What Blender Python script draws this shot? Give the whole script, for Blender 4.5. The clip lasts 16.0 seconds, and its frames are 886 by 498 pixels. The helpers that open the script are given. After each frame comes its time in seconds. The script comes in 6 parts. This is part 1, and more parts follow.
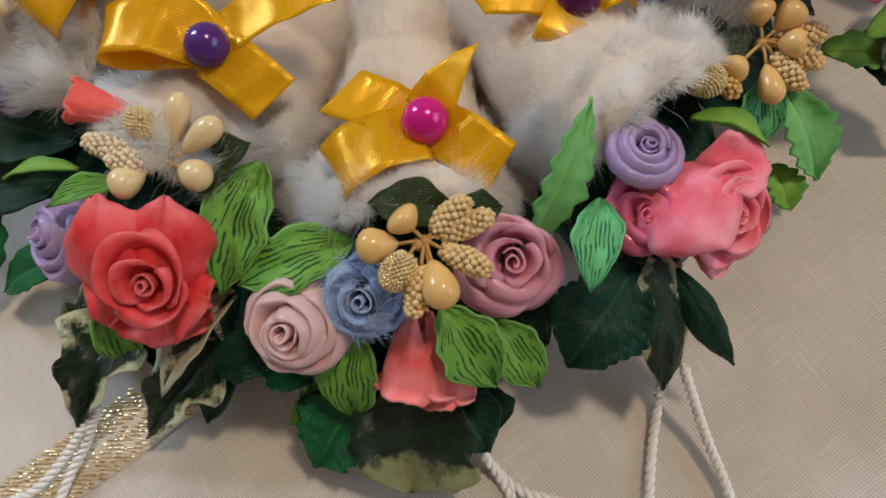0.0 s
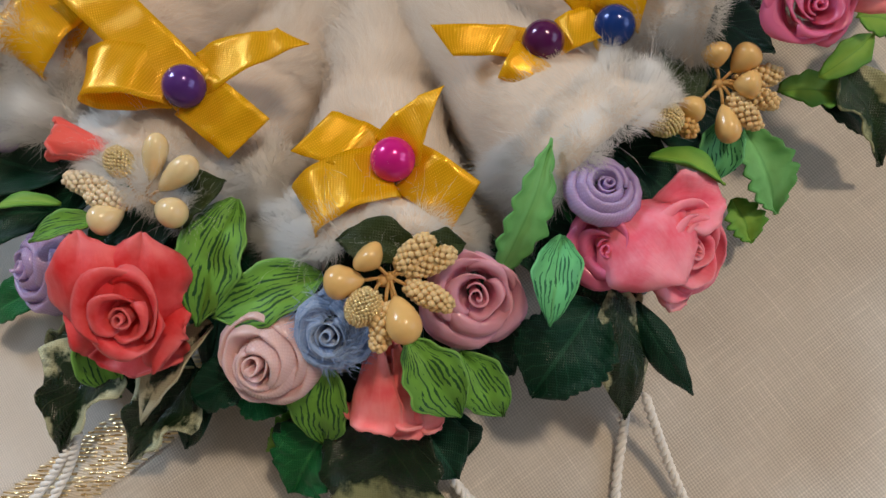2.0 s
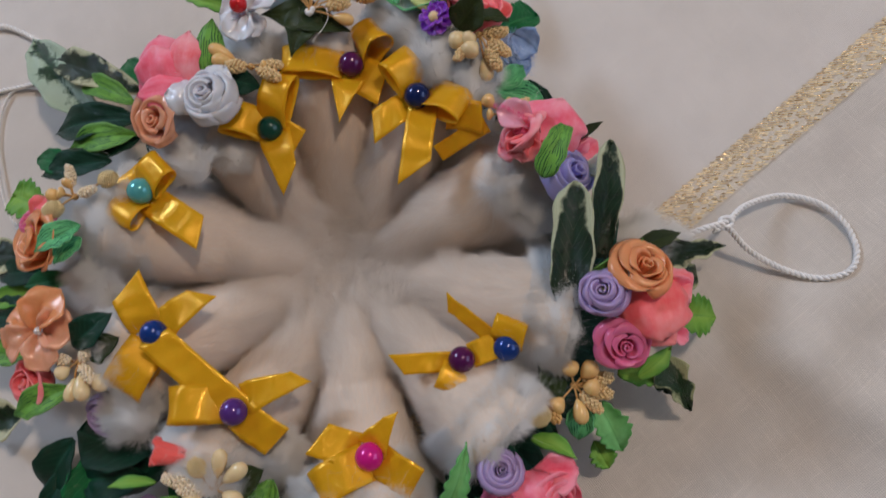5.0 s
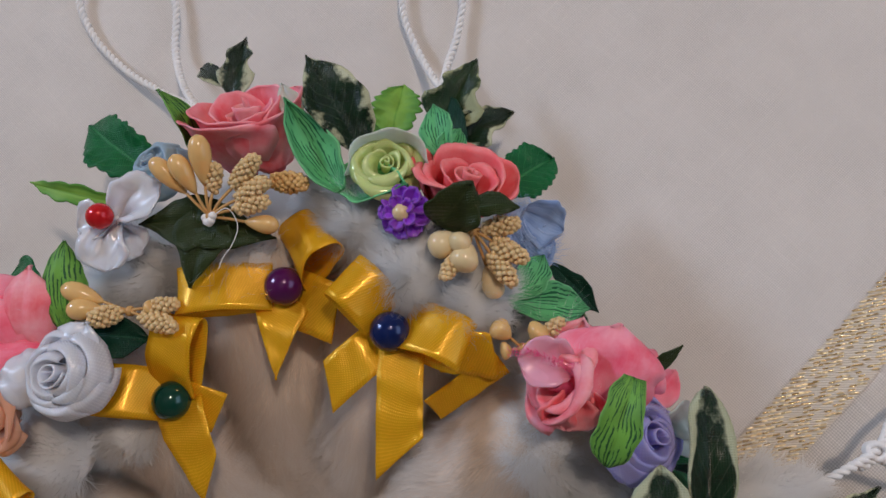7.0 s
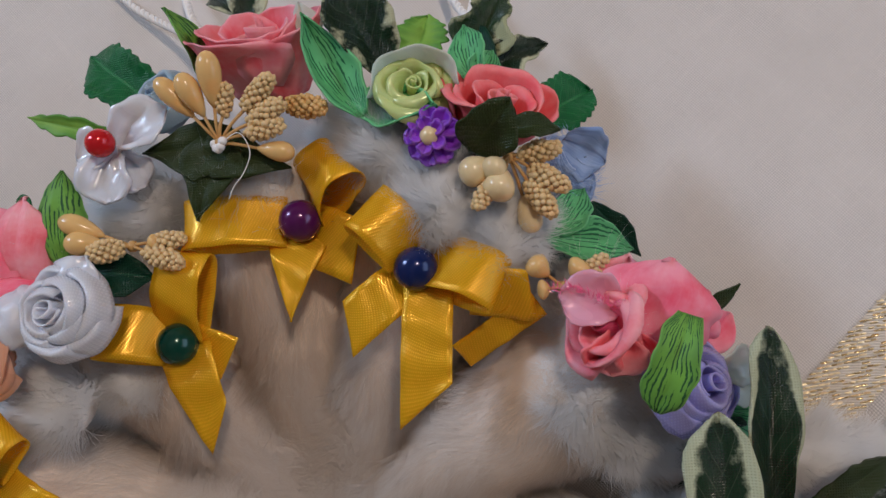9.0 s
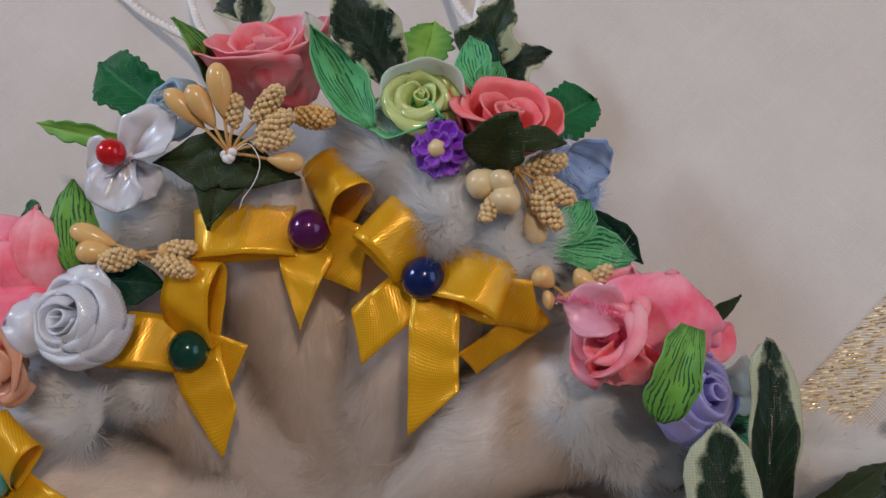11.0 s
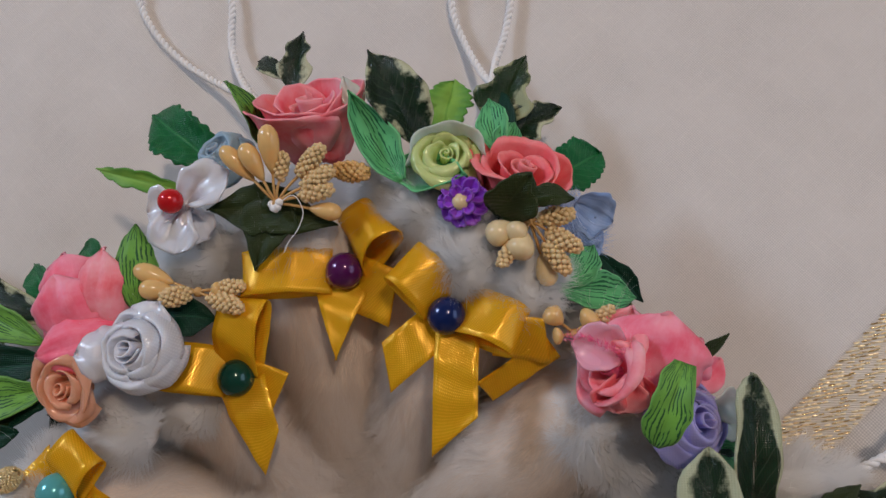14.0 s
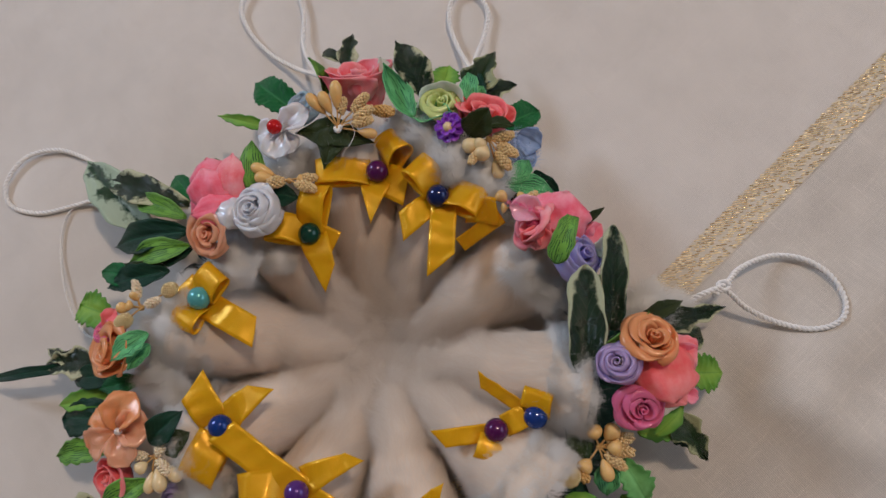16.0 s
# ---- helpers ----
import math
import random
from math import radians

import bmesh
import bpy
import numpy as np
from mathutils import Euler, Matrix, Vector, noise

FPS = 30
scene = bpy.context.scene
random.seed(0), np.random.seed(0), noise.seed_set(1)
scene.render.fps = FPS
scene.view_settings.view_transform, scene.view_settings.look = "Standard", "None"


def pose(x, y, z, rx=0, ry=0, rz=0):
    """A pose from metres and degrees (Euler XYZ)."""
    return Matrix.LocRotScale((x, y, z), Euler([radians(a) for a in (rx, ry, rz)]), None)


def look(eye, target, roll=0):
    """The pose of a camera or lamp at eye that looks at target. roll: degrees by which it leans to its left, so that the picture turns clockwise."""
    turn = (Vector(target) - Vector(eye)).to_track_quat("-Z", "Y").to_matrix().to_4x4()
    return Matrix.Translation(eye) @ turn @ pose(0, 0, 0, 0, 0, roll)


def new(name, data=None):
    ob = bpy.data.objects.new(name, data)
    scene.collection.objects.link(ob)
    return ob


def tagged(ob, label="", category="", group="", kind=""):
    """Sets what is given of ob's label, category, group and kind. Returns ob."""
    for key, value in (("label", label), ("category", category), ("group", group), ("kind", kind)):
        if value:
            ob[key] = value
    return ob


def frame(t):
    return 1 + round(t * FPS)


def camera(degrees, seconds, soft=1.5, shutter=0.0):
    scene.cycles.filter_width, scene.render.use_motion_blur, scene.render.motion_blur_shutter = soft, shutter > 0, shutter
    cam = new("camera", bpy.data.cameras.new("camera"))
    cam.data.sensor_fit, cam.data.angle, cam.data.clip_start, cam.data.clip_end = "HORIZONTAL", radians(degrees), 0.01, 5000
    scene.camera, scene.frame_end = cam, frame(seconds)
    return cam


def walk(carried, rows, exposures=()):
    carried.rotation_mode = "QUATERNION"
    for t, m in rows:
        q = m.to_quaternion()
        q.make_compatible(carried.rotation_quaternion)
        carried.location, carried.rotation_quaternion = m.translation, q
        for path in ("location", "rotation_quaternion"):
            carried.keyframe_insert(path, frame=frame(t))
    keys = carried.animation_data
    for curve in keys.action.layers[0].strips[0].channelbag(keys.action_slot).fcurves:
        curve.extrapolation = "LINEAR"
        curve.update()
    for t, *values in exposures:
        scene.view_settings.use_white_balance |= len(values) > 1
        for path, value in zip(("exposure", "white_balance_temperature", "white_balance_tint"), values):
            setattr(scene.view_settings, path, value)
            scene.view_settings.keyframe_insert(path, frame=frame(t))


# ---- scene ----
cam = camera(63.0, 16.0, soft=1.5, shutter=0.3)
PATH = [
    (0, 0.03477, -0.09639, 0.14911, 11.743, 4.733, 7.083),
    (0.5, 0.03918, -0.09050, 0.14463, 11.834, 4.773, 7.248),
    (1, 0.03302, -0.09228, 0.14534, 11.707, 4.657, 7.582),
    (1.5, 0.03748, -0.09745, 0.14950, 11.877, 4.634, 7.605),
    (2, 0.04079, -0.09246, 0.15390, 12.578, 4.843, 7.145),
    (2.5, 0.03996, -0.08921, 0.16197, 12.500, 4.922, 6.902),
    (3, 0.04772, -0.07407, 0.21628, 11.475, 4.888, 6.388),
    (3.2, 0.04835, -0.06871, 0.22996, 11.345, 4.700, 6.154),
    (5.3, 0.05375, -0.01362, 0.24149, 11.289, 4.918, 2.004),
    (5.5, 0.05293, 0.01028, 0.22389, 10.926, 5.179, 0.560),
    (6, 0.05191, 0.03600, 0.19327, 11.178, 5.969, -1.993),
    (6.5, 0.04977, 0.03189, 0.18174, 10.525, 5.602, -2.677),
    (7, 0.04698, 0.04275, 0.17728, 10.352, 5.688, -3.254),
    (7.5, 0.04075, 0.04081, 0.17271, 9.851, 6.007, -3.119),
    (8, 0.04149, 0.03779, 0.16993, 9.666, 5.967, -3.081),
    (8.5, 0.04288, 0.03628, 0.16429, 9.480, 5.626, -3.013),
    (8.7, 0.04196, 0.03443, 0.16336, 9.693, 6.372, -2.876),
    (10.8, 0.03977, 0.03758, 0.16655, 9.018, 5.742, -2.830),
    (11, 0.03979, 0.03817, 0.16654, 8.754, 6.041, -2.675),
    (11.5, 0.04019, 0.04052, 0.16936, 8.881, 6.035, -2.458),
    (12, 0.04140, 0.04289, 0.16996, 9.131, 6.123, -2.264),
    (12.5, 0.04121, 0.04047, 0.17026, 9.057, 6.075, -2.093),
    (13, 0.04316, 0.03743, 0.17325, 9.315, 6.148, -2.066),
    (13.5, 0.04225, 0.03768, 0.17984, 9.620, 6.163, -2.151),
    (14, 0.03849, 0.04050, 0.18408, 10.131, 6.408, -2.148),
    (14.5, 0.03957, 0.03867, 0.18654, 10.492, 6.308, -1.980),
    (15, 0.04134, 0.02221, 0.20093, 11.288, 6.305, -1.733),
    (15.5, 0.04445, -0.00592, 0.23750, 12.300, 6.374, -1.172),
    (16, 0.05128, -0.02215, 0.27114, 13.591, 6.597, -0.522),
]
walk(cam, [(t, pose(x, y, z, rx, ry, rz)) for t, x, y, z, rx, ry, rz in PATH],
     exposures=[(0.0, -0.04, 6400.0, 10.5), (2.5, -0.06, 6450.0, 11.5), (5.5, -0.40, 5850.0, 16.5), (12.5, -0.42, 5850.0, 17.5), (14.5, -0.46, 6050.0, 17.5), (16.0, -0.46, 6200.0, 17.5)])

# ---- light ----
SUN_EL, SUN_AZ = 40.0, 200.0
world = bpy.data.worlds.new("sky")
scene.world = world
world.use_nodes = True
sky = world.node_tree.nodes.new("ShaderNodeTexSky")
sky.sky_type, sky.sun_disc = "NISHITA", False
sky.sun_elevation, sky.sun_rotation = radians(SUN_EL), radians(SUN_AZ)
world.node_tree.links.new(sky.outputs[0], world.node_tree.nodes["Background"].inputs[0])
world.node_tree.nodes["Background"].inputs[1].default_value = 0.1


def window_light(name, where, target, width, height, watts, colour):
    lamp = bpy.data.lights.new(name, "AREA")
    lamp.shape, lamp.size, lamp.size_y, lamp.energy, lamp.color = "RECTANGLE", width, height, watts, colour
    ob = new(name, lamp)
    ob.matrix_world = look(where, target)
    return ob


LAMP_E, LAMP_WARM, LAMP_NW = 6.0, 15.0, 20.0
# cool daylight from an east and a north-west window; a warm ceiling lamp to the north-east
window_light("window_light", (1.42, 0.15, 0.85), (0.0, 0.0, 0.0), 1.1, 0.7, LAMP_E, (0.74, 0.88, 1.0))
window_light("window_light", (-1.42, 0.95, 1.10), (0.0, 0.0, 0.0), 0.42, 0.42, LAMP_NW, (0.70, 0.86, 1.0))
window_light("lamp_light", (0.55, 0.62, 1.68), (0.0, 0.0, 0.0), 0.16, 0.16, LAMP_WARM, (1.0, 0.79, 0.56))

MM = 0.001


def V(*a):
    return Vector(a[0] if len(a) == 1 else a)


# ---- materials ----
def nodes_of(name):
    m = bpy.data.materials.new(name)
    m.use_nodes = True
    nt = m.node_tree
    return m, nt, nt.nodes["Principled BSDF"]


def node(nt, kind, **inputs):
    n = nt.nodes.new(kind)
    for k, v in inputs.items():
        k = k.replace("_", " ")
        if isinstance(v, bpy.types.NodeSocket):
            nt.links.new(v, n.inputs[k])
        else:
            n.inputs[k].default_value = v
    return n


def math_node(nt, op, a, b=0.0, clamp=False):
    n = nt.nodes.new("ShaderNodeMath")
    n.operation, n.use_clamp = op, clamp
    for i, v in enumerate((a, b)):
        if isinstance(v, bpy.types.NodeSocket):
            nt.links.new(v, n.inputs[i])
        else:
            n.inputs[i].default_value = v
    return n.outputs[0]


def mix(nt, fac, a, b):
    n = nt.nodes.new("ShaderNodeMix")
    n.data_type = "RGBA"
    for key, v in (("Factor", fac), ("A", a), ("B", b)):
        sock = [s for s in n.inputs if s.name == key and (s.type == "RGBA" or key == "Factor" and s.type == "VALUE")][0]
        if isinstance(v, bpy.types.NodeSocket):
            nt.links.new(v, sock)
        else:
            sock.default_value = v if key == "Factor" else (*v, 1.0)
    return [s for s in n.outputs if s.type == "RGBA"][0]


def ramp(nt, fac, lo, hi):
    n = nt.nodes.new("ShaderNodeMapRange")
    n.clamp = True
    nt.links.new(fac, n.inputs[0])
    n.inputs[1].default_value, n.inputs[2].default_value = lo, hi
    return n.outputs[0]


def bump(nt, height, strength, distance):
    n = node(nt, "ShaderNodeBump", Height=height)
    n.inputs["Strength"].default_value, n.inputs["Distance"].default_value = strength, distance
    return n.outputs[0]


def coords(nt, which):
    return nt.nodes.new("ShaderNodeTexCoord").outputs[which]


def scaled(nt, vec, s, rz=0.0):
    n = nt.nodes.new("ShaderNodeMapping")
    nt.links.new(vec, n.inputs["Vector"])
    n.inputs["Scale"].default_value = s
    n.inputs["Rotation"].default_value = (0, 0, rz)
    return n.outputs[0]


def noise_tex(nt, vec, scale, detail=3.0, rough=0.55):
    n = node(nt, "ShaderNodeTexNoise", Vector=vec, Scale=scale, Detail=detail, Roughness=rough)
    return n.outputs[0]


def wave_tex(nt, vec, scale, direction="X", distortion=0.0):
    n = node(nt, "ShaderNodeTexWave", Vector=vec, Scale=scale, Distortion=distortion)
    n.bands_direction = direction
    return n.outputs[1]


def darker(c, f):
    return tuple(v * f for v in c)


def linen(name, base, pitch, slub):
    """Woven cloth; object coordinates are metres, the threads pitch metres apart."""
    m, nt, p = nodes_of(name)
    o = scaled(nt, coords(nt, "Object"), (1, 1, 1), radians(-42))
    k = math.pi / 10.0 / pitch
    a = wave_tex(nt, o, k, "X", 2.4)
    b = wave_tex(nt, o, k, "Y", 2.4)
    high = math_node(nt, "ADD", math_node(nt, "MULTIPLY", a, 0.55), math_node(nt, "MULTIPLY", b, 0.45))
    patchy = ramp(nt, noise_tex(nt, o, 55.0, 3.0), 0.3, 0.7)
    slubs_x = noise_tex(nt, scaled(nt, o, (60, 1400, 1)), 1.0, 2.0)
    slubs_y = noise_tex(nt, scaled(nt, o, (1400, 60, 1)), 1.0, 2.0)
    slubs = math_node(nt, "MAXIMUM", slubs_x, slubs_y)
    large = noise_tex(nt, o, 14.0, 4.0)
    tone = mix(nt, ramp(nt, large, 0.3, 0.75), darker(base, 0.93), base)
    tone = mix(nt, math_node(nt, "MULTIPLY", ramp(nt, slubs, 0.55, 0.75), slub), tone, darker(base, 1.16))
    thin = math_node(nt, "MINIMUM", slubs_x, slubs_y)
    tone = mix(nt, math_node(nt, "MULTIPLY", math_node(nt, "SUBTRACT", 1.0, ramp(nt, thin, 0.25, 0.42)), slub * 0.6), tone, darker(base, 0.85))
    gap = math_node(nt, "MULTIPLY", math_node(nt, "SUBTRACT", 1.0, high), math_node(nt, "ADD", math_node(nt, "MULTIPLY", patchy, 0.35 + 0.4 * slub), 0.3 + 0.25 * slub))
    tone = mix(nt, gap, tone, darker(base, 0.62))
    nt.links.new(tone, p.inputs["Base Color"])
    p.inputs["Roughness"].default_value = 0.8
    p.inputs["Sheen Weight"].default_value = 0.15
    h = math_node(nt, "ADD", math_node(nt, "MULTIPLY", high, 0.6), math_node(nt, "MULTIPLY", slubs, 0.8 * slub))
    nt.links.new(bump(nt, h, 0.5, 0.00025), p.inputs["Normal"])
    return m


def plaster(name, colour):
    m, nt, p = nodes_of(name)
    o = coords(nt, "Object")
    n1 = noise_tex(nt, o, 3.0, 5.0)
    nt.links.new(mix(nt, n1, darker(colour, 0.9), colour), p.inputs["Base Color"])
    p.inputs["Roughness"].default_value = 0.9
    nt.links.new(bump(nt, noise_tex(nt, o, 120.0), 0.2, 0.002), p.inputs["Normal"])
    return m


def satin(name, colour, rough=0.38, metal=0.0, shine=None, sheer=0.24):
    """Woven satin; UV is in millimetres, u along the ribbon."""
    m, nt, p = nodes_of(name)
    uv = coords(nt, "UV")
    diag = wave_tex(nt, scaled(nt, uv, (1, 1, 1), radians(58)), 0.8, "X", 1.2)
    cross = wave_tex(nt, scaled(nt, uv, (1, 1, 1), radians(-24)), 0.62, "X", 1.2)
    weave = math_node(nt, "MULTIPLY", diag, cross)
    soft = noise_tex(nt, uv, 0.35, 4.0)
    c = mix(nt, ramp(nt, soft, 0.3, 0.7), darker(colour, 0.93), colour)
    c = mix(nt, math_node(nt, "MULTIPLY", weave, 0.25), c, tuple(min(1.0, v * 1.2) for v in colour))
    nt.links.new(c, p.inputs["Base Color"])
    r = math_node(nt, "ADD", math_node(nt, "MULTIPLY", weave, 0.26), rough - 0.2)
    nt.links.new(r, p.inputs["Roughness"])
    p.inputs["Anisotropic"].default_value = 0.35
    p.inputs["Metallic"].default_value = metal
    p.inputs["Specular IOR Level"].default_value = 0.85
    p.inputs["Subsurface Weight"].default_value = 0.3
    p.inputs["Subsurface Radius"].default_value = (0.003, 0.0018, 0.0014)
    p.inputs["Subsurface Scale"].default_value = 1.0
    p.inputs["Sheen Weight"].default_value = 0.12
    p.inputs["Sheen Roughness"].default_value = 0.4
    p.inputs["Sheen Tint"].default_value = (*colour, 1.0)
    tint = shine or tuple(0.6 + 0.4 * v / max(colour) for v in colour)
    p.inputs["Specular Tint"].default_value = (*tint, 1.0)
    wrinkle = noise_tex(nt, scaled(nt, uv, (0.25, 1.6, 1)), 1.0, 3.0)
    h = math_node(nt, "ADD", math_node(nt, "MULTIPLY", weave, 0.7), math_node(nt, "ADD", math_node(nt, "MULTIPLY", soft, 1.5), math_node(nt, "MULTIPLY", wrinkle, 0.5)))
    nt.links.new(bump(nt, h, 0.36, 0.00014), p.inputs["Normal"])
    glow = node(nt, "ShaderNodeBsdfTranslucent", Color=c)
    both = nt.nodes.new("ShaderNodeMixShader")
    both.inputs[0].default_value = sheer
    nt.links.new(p.outputs[0], both.inputs[1])
    nt.links.new(glow.outputs[0], both.inputs[2])
    nt.links.new(both.outputs[0], nt.nodes["Material Output"].inputs["Surface"])
    return m


def foam(name, colour, other, rough=0.5):
    """Soft dyed foam petals, unevenly tinted, paler at the rim; UV: u from the petal's foot to its rim, v across it."""
    m, nt, p = nodes_of(name)
    o = coords(nt, "Object")
    uv = nt.nodes.new("ShaderNodeSeparateXYZ")
    nt.links.new(coords(nt, "UV"), uv.inputs[0])
    across = math_node(nt, "ABSOLUTE", math_node(nt, "SUBTRACT", math_node(nt, "MULTIPLY", uv.outputs[1], 2.0), 1.0))
    big = noise_tex(nt, o, 120.0, 4.0, 0.6)
    fine = noise_tex(nt, o, 900.0, 3.0)
    veins = noise_tex(nt, scaled(nt, coords(nt, "UV"), (2.0, 16.0, 1.0)), 1.0, 4.0, 0.6)
    c = mix(nt, ramp(nt, big, 0.36, 0.66), colour, other)
    c = mix(nt, math_node(nt, "MULTIPLY", ramp(nt, veins, 0.5, 0.72), 0.35), c, other)
    edge = math_node(nt, "MAXIMUM", uv.outputs[0], math_node(nt, "MULTIPLY", across, 0.97))
    edge = math_node(nt, "ADD", edge, math_node(nt, "MULTIPLY", math_node(nt, "SUBTRACT", big, 0.5), 0.3))
    pale = tuple(0.7 * v + 0.2 for v in other)
    c = mix(nt, math_node(nt, "MULTIPLY", ramp(nt, edge, 0.80, 1.04), 0.36), c, pale)
    nt.links.new(c, p.inputs["Base Color"])
    p.inputs["Roughness"].default_value = rough
    p.inputs["Specular IOR Level"].default_value = 0.3
    p.inputs["Subsurface Weight"].default_value = 0.12
    p.inputs["Subsurface Radius"].default_value = (0.002, 0.0008, 0.0006)
    p.inputs["Subsurface Scale"].default_value = 1.0
    h = math_node(nt, "ADD", math_node(nt, "MULTIPLY", big, 0.9), math_node(nt, "ADD", math_node(nt, "MULTIPLY", fine, 0.2), math_node(nt, "MULTIPLY", veins, 0.8)))
    nt.links.new(bump(nt, h, 0.35, 0.0004), p.inputs["Normal"])
    return m


def pearl(name, colour):
    m, nt, p = nodes_of(name)
    o = coords(nt, "Object")
    n1 = noise_tex(nt, o, 260.0, 3.0)
    nt.links.new(mix(nt, n1, darker(colour, 0.8), colour), p.inputs["Base Color"])
    p.inputs["Metallic"].default_value = 0.2
    p.inputs["Roughness"].default_value = 0.2
    p.inputs["Specular IOR Level"].default_value = 0.35
    p.inputs["Coat Weight"].default_value = 0.35
    p.inputs["Coat Roughness"].default_value = 0.06
    nt.links.new(bump(nt, n1, 0.04, 0.0003), p.inputs["Normal"])
    return m

CLOTH_FINE = linen("fine_cream_cloth", (0.77, 0.72, 0.675), 0.00052, 0.25)
CLOTH_LINEN = linen("slubbed_linen", (0.72, 0.665, 0.605), 0.0006, 0.9)
WALL = plaster("warm_plaster", (0.58, 0.50, 0.41))
CEIL = plaster("ceiling_paint", (0.74, 0.70, 0.65))
FLOOR_M = plaster("brown_floor", (0.24, 0.15, 0.09))


def link_bm(name, bm, mats, parent=None, label="", smooth=True):
    me = bpy.data.meshes.new(name)
    bm.to_mesh(me)
    bm.free()
    for m in mats if isinstance(mats, (list, tuple)) else [mats]:
        me.materials.append(m)
    if smooth:
        me.polygons.foreach_set("use_smooth", [True] * len(me.polygons))
    ob = new(name, me)
    ob.parent = parent
    if label:
        ob["label"] = label
    return ob


def box(bm, lo, hi):
    made = bmesh.ops.create_cube(bm, size=1.0)["verts"]
    for v in made:
        v.co = Vector([l + (c + 0.5) * (h - l) for c, l, h in zip(v.co, lo, hi)])


# an unseen room, added to enclose the table and bounce light; its windows stand in the west and east walls
def room():
    x0, x1, y0, y1, z0, z1, th = -1.5, 1.5, -1.8, 1.5, -0.76, 1.9, 0.12
    bm = bmesh.new()
    box(bm, (x0 - th, y0 - th, z0 - 0.1), (x1 + th, y1 + th, z0))
    tagged(link_bm("floor", bm, FLOOR_M, smooth=False), "unseen dark brown floor under the table", "floor", kind="structure")
    bm = bmesh.new()
    box(bm, (x0 - th, y0 - th, z1), (x1 + th, y1 + th, z1 + 0.1))
    tagged(link_bm("ceiling", bm, CEIL, smooth=False), "unseen pale painted ceiling over the table", "ceiling", kind="structure")
    for name, a, b, lo, hi, sill, head in (("wall_west", x0 - th, x0, 0.70, 1.20, 0.86, 1.34), ("wall_east", x1, x1 + th, -0.42, 0.72, 0.48, 1.24)):
        bm = bmesh.new()
        box(bm, (a, y0, z0), (b, lo, z1))
        box(bm, (a, hi, z0), (b, y1, z1))
        box(bm, (a, lo, z0), (b, hi, sill))
        box(bm, (a, lo, head), (b, hi, z1))
        tagged(link_bm(name, bm, WALL, smooth=False), "unseen warm beige plaster wall with a window opening", "wall", kind="structure")
    for name, a, b in (("wall_south", y0 - th, y0), ("wall_north", y1, y1 + th)):
        bm = bmesh.new()
        box(bm, (x0 - th, a, z0), (x1 + th, b, z1))
        tagged(link_bm(name, bm, WALL, smooth=False), "unseen plain warm beige plaster wall", "wall", kind="structure")


room()

# the gold band runs along this line, 13 mm wide
BAND_AT, BAND_DIR = V(101.0, 30.6, 0.0), V(92.3, 85.9, 0.0).normalized()
BAND_N = V(BAND_DIR.y, -BAND_DIR.x, 0.0)
BAND_W = 12.6


def cloth_height(x, y):
    """Soft waves of the cloth, in millimetres."""
    r = math.hypot(x, y - 3)
    far = min(1.0, max(0.0, (r - 95.0) / 60.0))
    u = (V(x, y, 0) - BAND_AT).dot(BAND_N)
    h = 2.8 * noise.noise((x / 75.0, y / 75.0, 1.7)) + 0.5 * noise.noise((x / 22.0, y / 22.0, 4.1))
    right = max(0.0, min(1.0, u / 40.0))
    fold = math.exp(-((u - 62.0 + 7.0 * noise.noise((x / 70.0, y / 70.0, 8.0))) / 13.0) ** 2) * 5.0
    fold += math.exp(-((u - 118.0) / 18.0) ** 2) * 4.0
    # a long soft ridge runs out to the east, added so its slope shades a band
    away = (V(x, y, 0) - V(113.0, -8.0, 0)).dot(V(0.46, 0.89, 0).normalized())
    out = min(1.0, max(0.0, (x - 122.0) / 30.0))
    shade_ridge = 7.0 * math.exp(-((away - 6.0) / 13.0) ** 2) * out
    return far * (h + right * fold) + shade_ridge - 1.0


def cloth():
    table = bmesh.new()
    box(table, (-0.55, -0.45, -0.035), (0.55, 0.5, -0.0075))
    top = link_bm("dining_table", table, FLOOR_M, smooth=False)
    for sx in (-0.5, 0.5):
        for sy in (-0.4, 0.45):
            leg = bmesh.new()
            box(leg, (sx - 0.03, sy - 0.03, -0.76), (sx + 0.03, sy + 0.03, -0.035))
            link_bm("leg", leg, FLOOR_M, top, smooth=False)
    tagged(top, "brown wooden table under the cloth", "table")
    n, m = 260, 240
    bm = bmesh.new()
    grid = []
    for i in range(n + 1):
        row = []
        for j in range(m + 1):
            # finer towards the middle
            a, b = 2.0 * i / n - 1.0, 2.0 * j / m - 1.0
            x, y = 560.0 * (0.55 * a + 0.45 * a ** 3), 470.0 * (0.55 * b + 0.45 * b ** 3) + 15
            row.append(bm.verts.new((x * MM, y * MM, cloth_height(x, y) * MM)))
        grid.append(row)
    for i in range(n):
        for j in range(m):
            f = bm.faces.new((grid[i][j], grid[i + 1][j], grid[i + 1][j + 1], grid[i][j + 1]))
            c = f.calc_center_median() / MM
            f.material_index = 1 if (c - BAND_AT).dot(BAND_N) > BAND_W * 0.5 else 0
    tagged(link_bm("tablecloth", bm, [CLOTH_FINE, CLOTH_LINEN]), "cream linen tablecloth with a woven gold band, softly creased", "tablecloth")


cloth()

# ---- geometry, in millimetres ----
ORIGIN = {}


